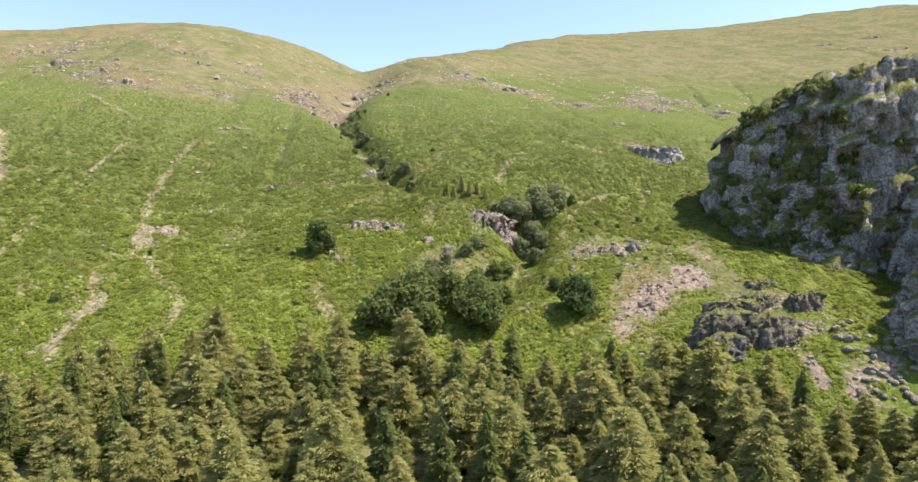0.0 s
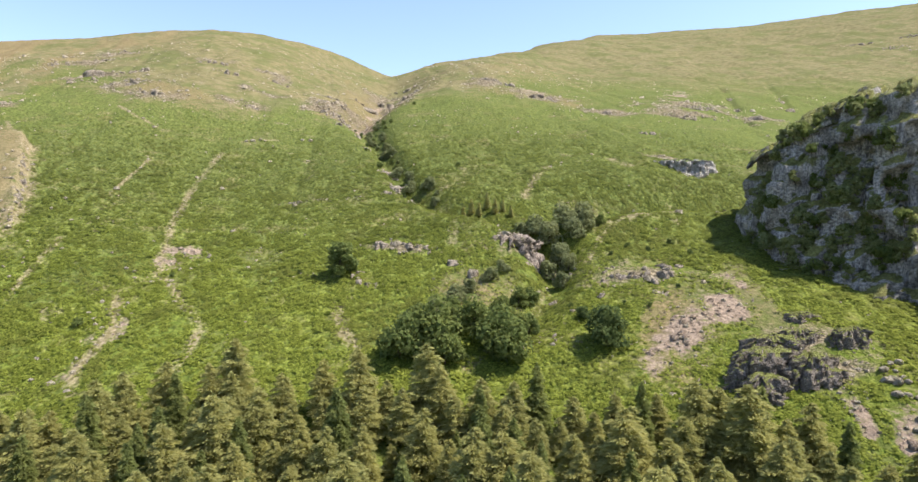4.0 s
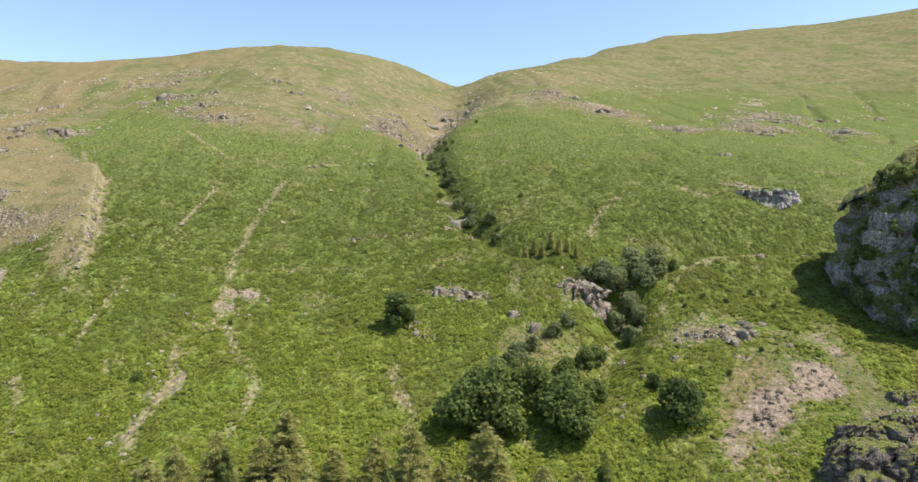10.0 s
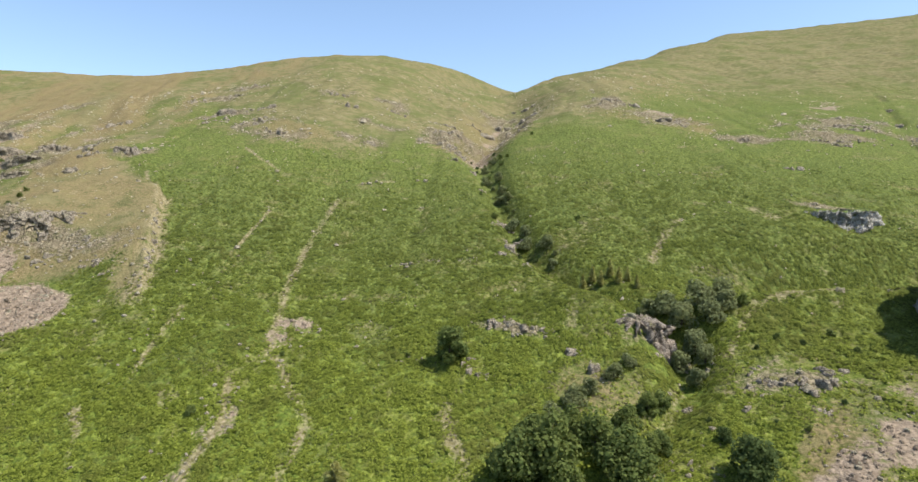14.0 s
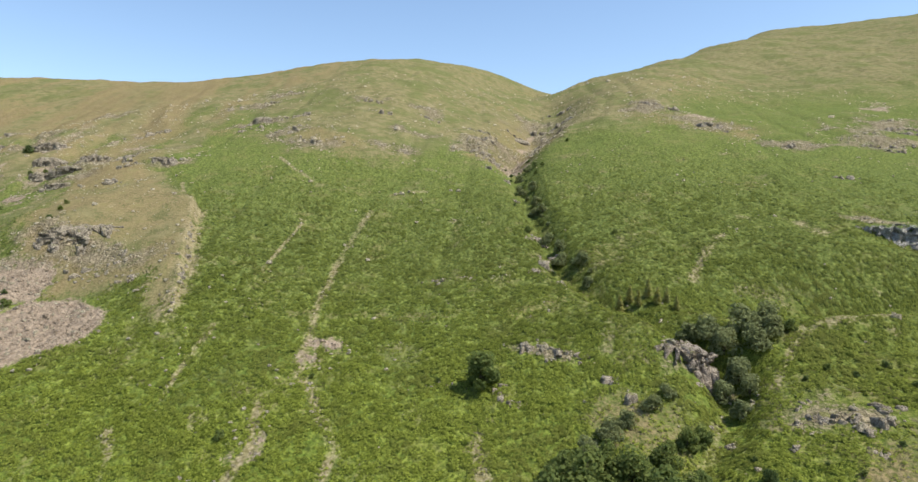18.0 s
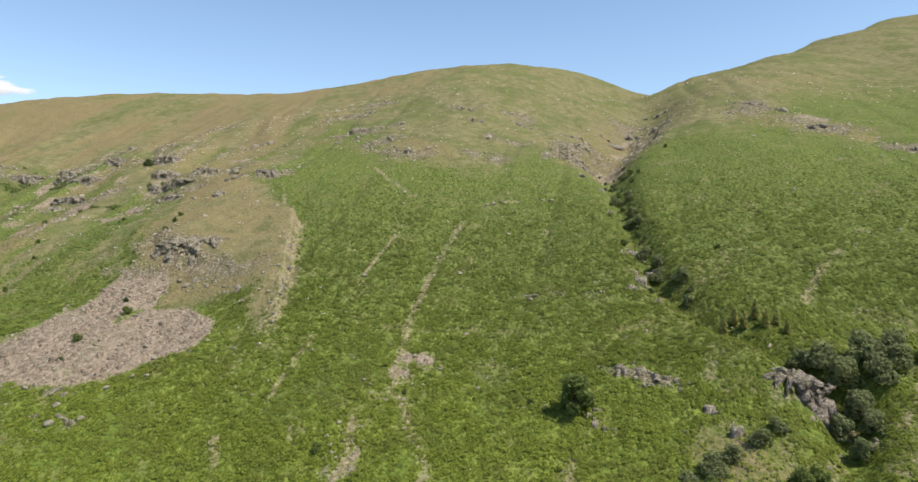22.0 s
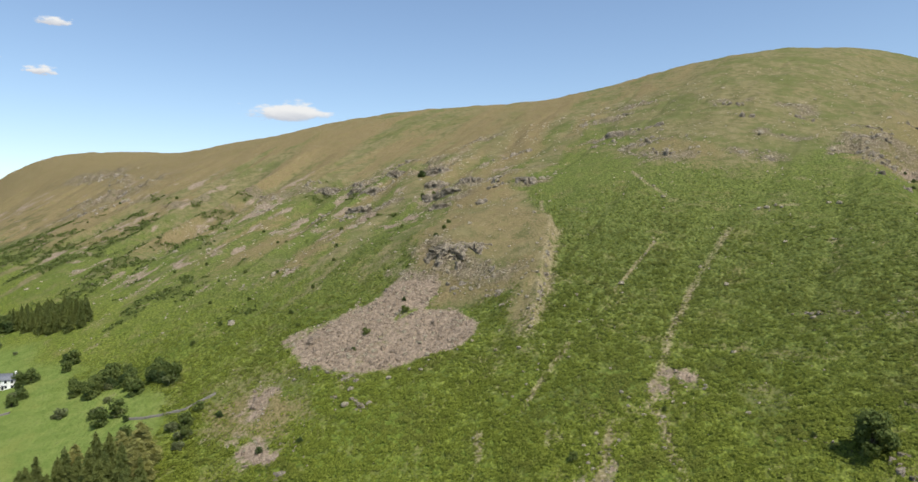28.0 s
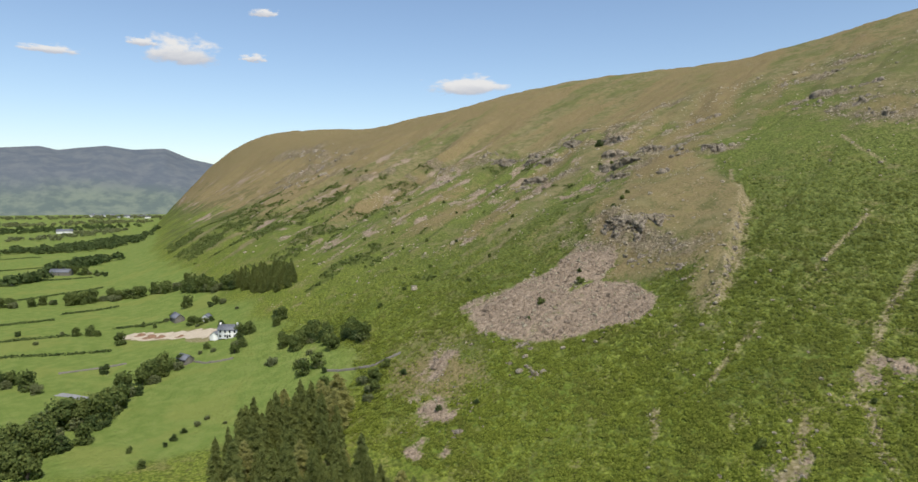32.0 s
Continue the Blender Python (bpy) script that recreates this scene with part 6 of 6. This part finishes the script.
def cloud_material():
    m, nt, b = material("cloud_glow", 1.0, 0.0)
    co = nt.nodes.new("ShaderNodeTexCoord").outputs["Object"]
    sep = nt.nodes.new("ShaderNodeSeparateXYZ")
    nt.links.new(co, sep.inputs[0])
    low = maths(nt, "MULTIPLY", maths(nt, "MINIMUM", sep.outputs["Y"], 0.0), 2.2)
    high = maths(nt, "MAXIMUM", sep.outputs["Y"], 0.0)
    far = maths(nt, "SQRT", maths(nt, "ADD", maths(nt, "POWER", sep.outputs["X"], 2.0), maths(nt, "POWER", maths(nt, "ADD", low, high), 2.0)))
    own = nt.nodes.new("ShaderNodeObjectInfo").outputs["Random"]
    shift = nt.nodes.new("ShaderNodeVectorMath")
    nt.links.new(co, shift.inputs[0])
    mixv = nt.nodes.new("ShaderNodeCombineXYZ")
    nt.links.new(maths(nt, "MULTIPLY", own, 37.0), mixv.inputs[2])
    nt.links.new(mixv.outputs[0], shift.inputs[1])
    puffs = noise_at(nt, shift.outputs[0], 2.6, 6, 0.55)
    alpha = step(nt, maths(nt, "SUBTRACT", maths(nt, "MULTIPLY", puffs, 1.5), far), 0.02, 0.42)
    # Glows instead of catching sun; shaded grey base and lit white top are painted.
    glow = nt.nodes.new("ShaderNodeEmission")
    nt.links.new(mix(nt, step(nt, maths(nt, "ADD", sep.outputs["Y"], maths(nt, "MULTIPLY", puffs, 0.6)), 0.0, 0.6), (0.50, 0.53, 0.60), (0.80, 0.80, 0.80)), glow.inputs[0])
    clear = nt.nodes.new("ShaderNodeBsdfTransparent")
    s = nt.nodes.new("ShaderNodeMixShader")
    nt.links.new(alpha, s.inputs[0])
    nt.links.new(clear.outputs[0], s.inputs[1])
    nt.links.new(glow.outputs[0], s.inputs[2])
    nt.links.new(s.outputs[0], nt.nodes["Material Output"].inputs[0])
    return m


CLOUD = cloud_material()


def cloud(yaw, rise, wide, tall, far=4750):
    """A far cloud as a gently curved sheet, at a bearing to the left of north and an angle above the level."""
    a, e = radians(yaw), radians(rise)
    at = Vector((-math.sin(a) * math.cos(e), math.cos(a) * math.cos(e), math.sin(e))) * far + Vector((0, 26, 88))
    u = np.linspace(-1, 1, 9)
    X, Y = np.meshgrid(u, u)
    me = mesh("cloud", np.stack([X, Y, -0.15 * (X**2 + Y**2)], -1).reshape(-1, 3), grid_faces(9, 9), CLOUD, True)
    m = look(at, (0, 26, 88)) @ pose(0, 0, 0, 0, 180, 0) @ Matrix.Diagonal((radians(wide) * far / 2, radians(tall) * far / 2, 60, 1))
    ob = thing("cloud", "small white fair-weather cloud in the blue sky", "cloud", "clouds", data=me, at=m)
    ob.visible_shadow = False


cloud(84.4, 11.1, 9.1, 4.3)
cloud(87.3, 11.8, 3.7, 1.5)
cloud(79.0, 11.2, 3.0, 1.5)
cloud(60.8, 9.4, 10.1, 3.5)
cloud(78.1, 14.8, 3.4, 1.4)
cloud(93.5, 10.6, 6.4, 1.4)
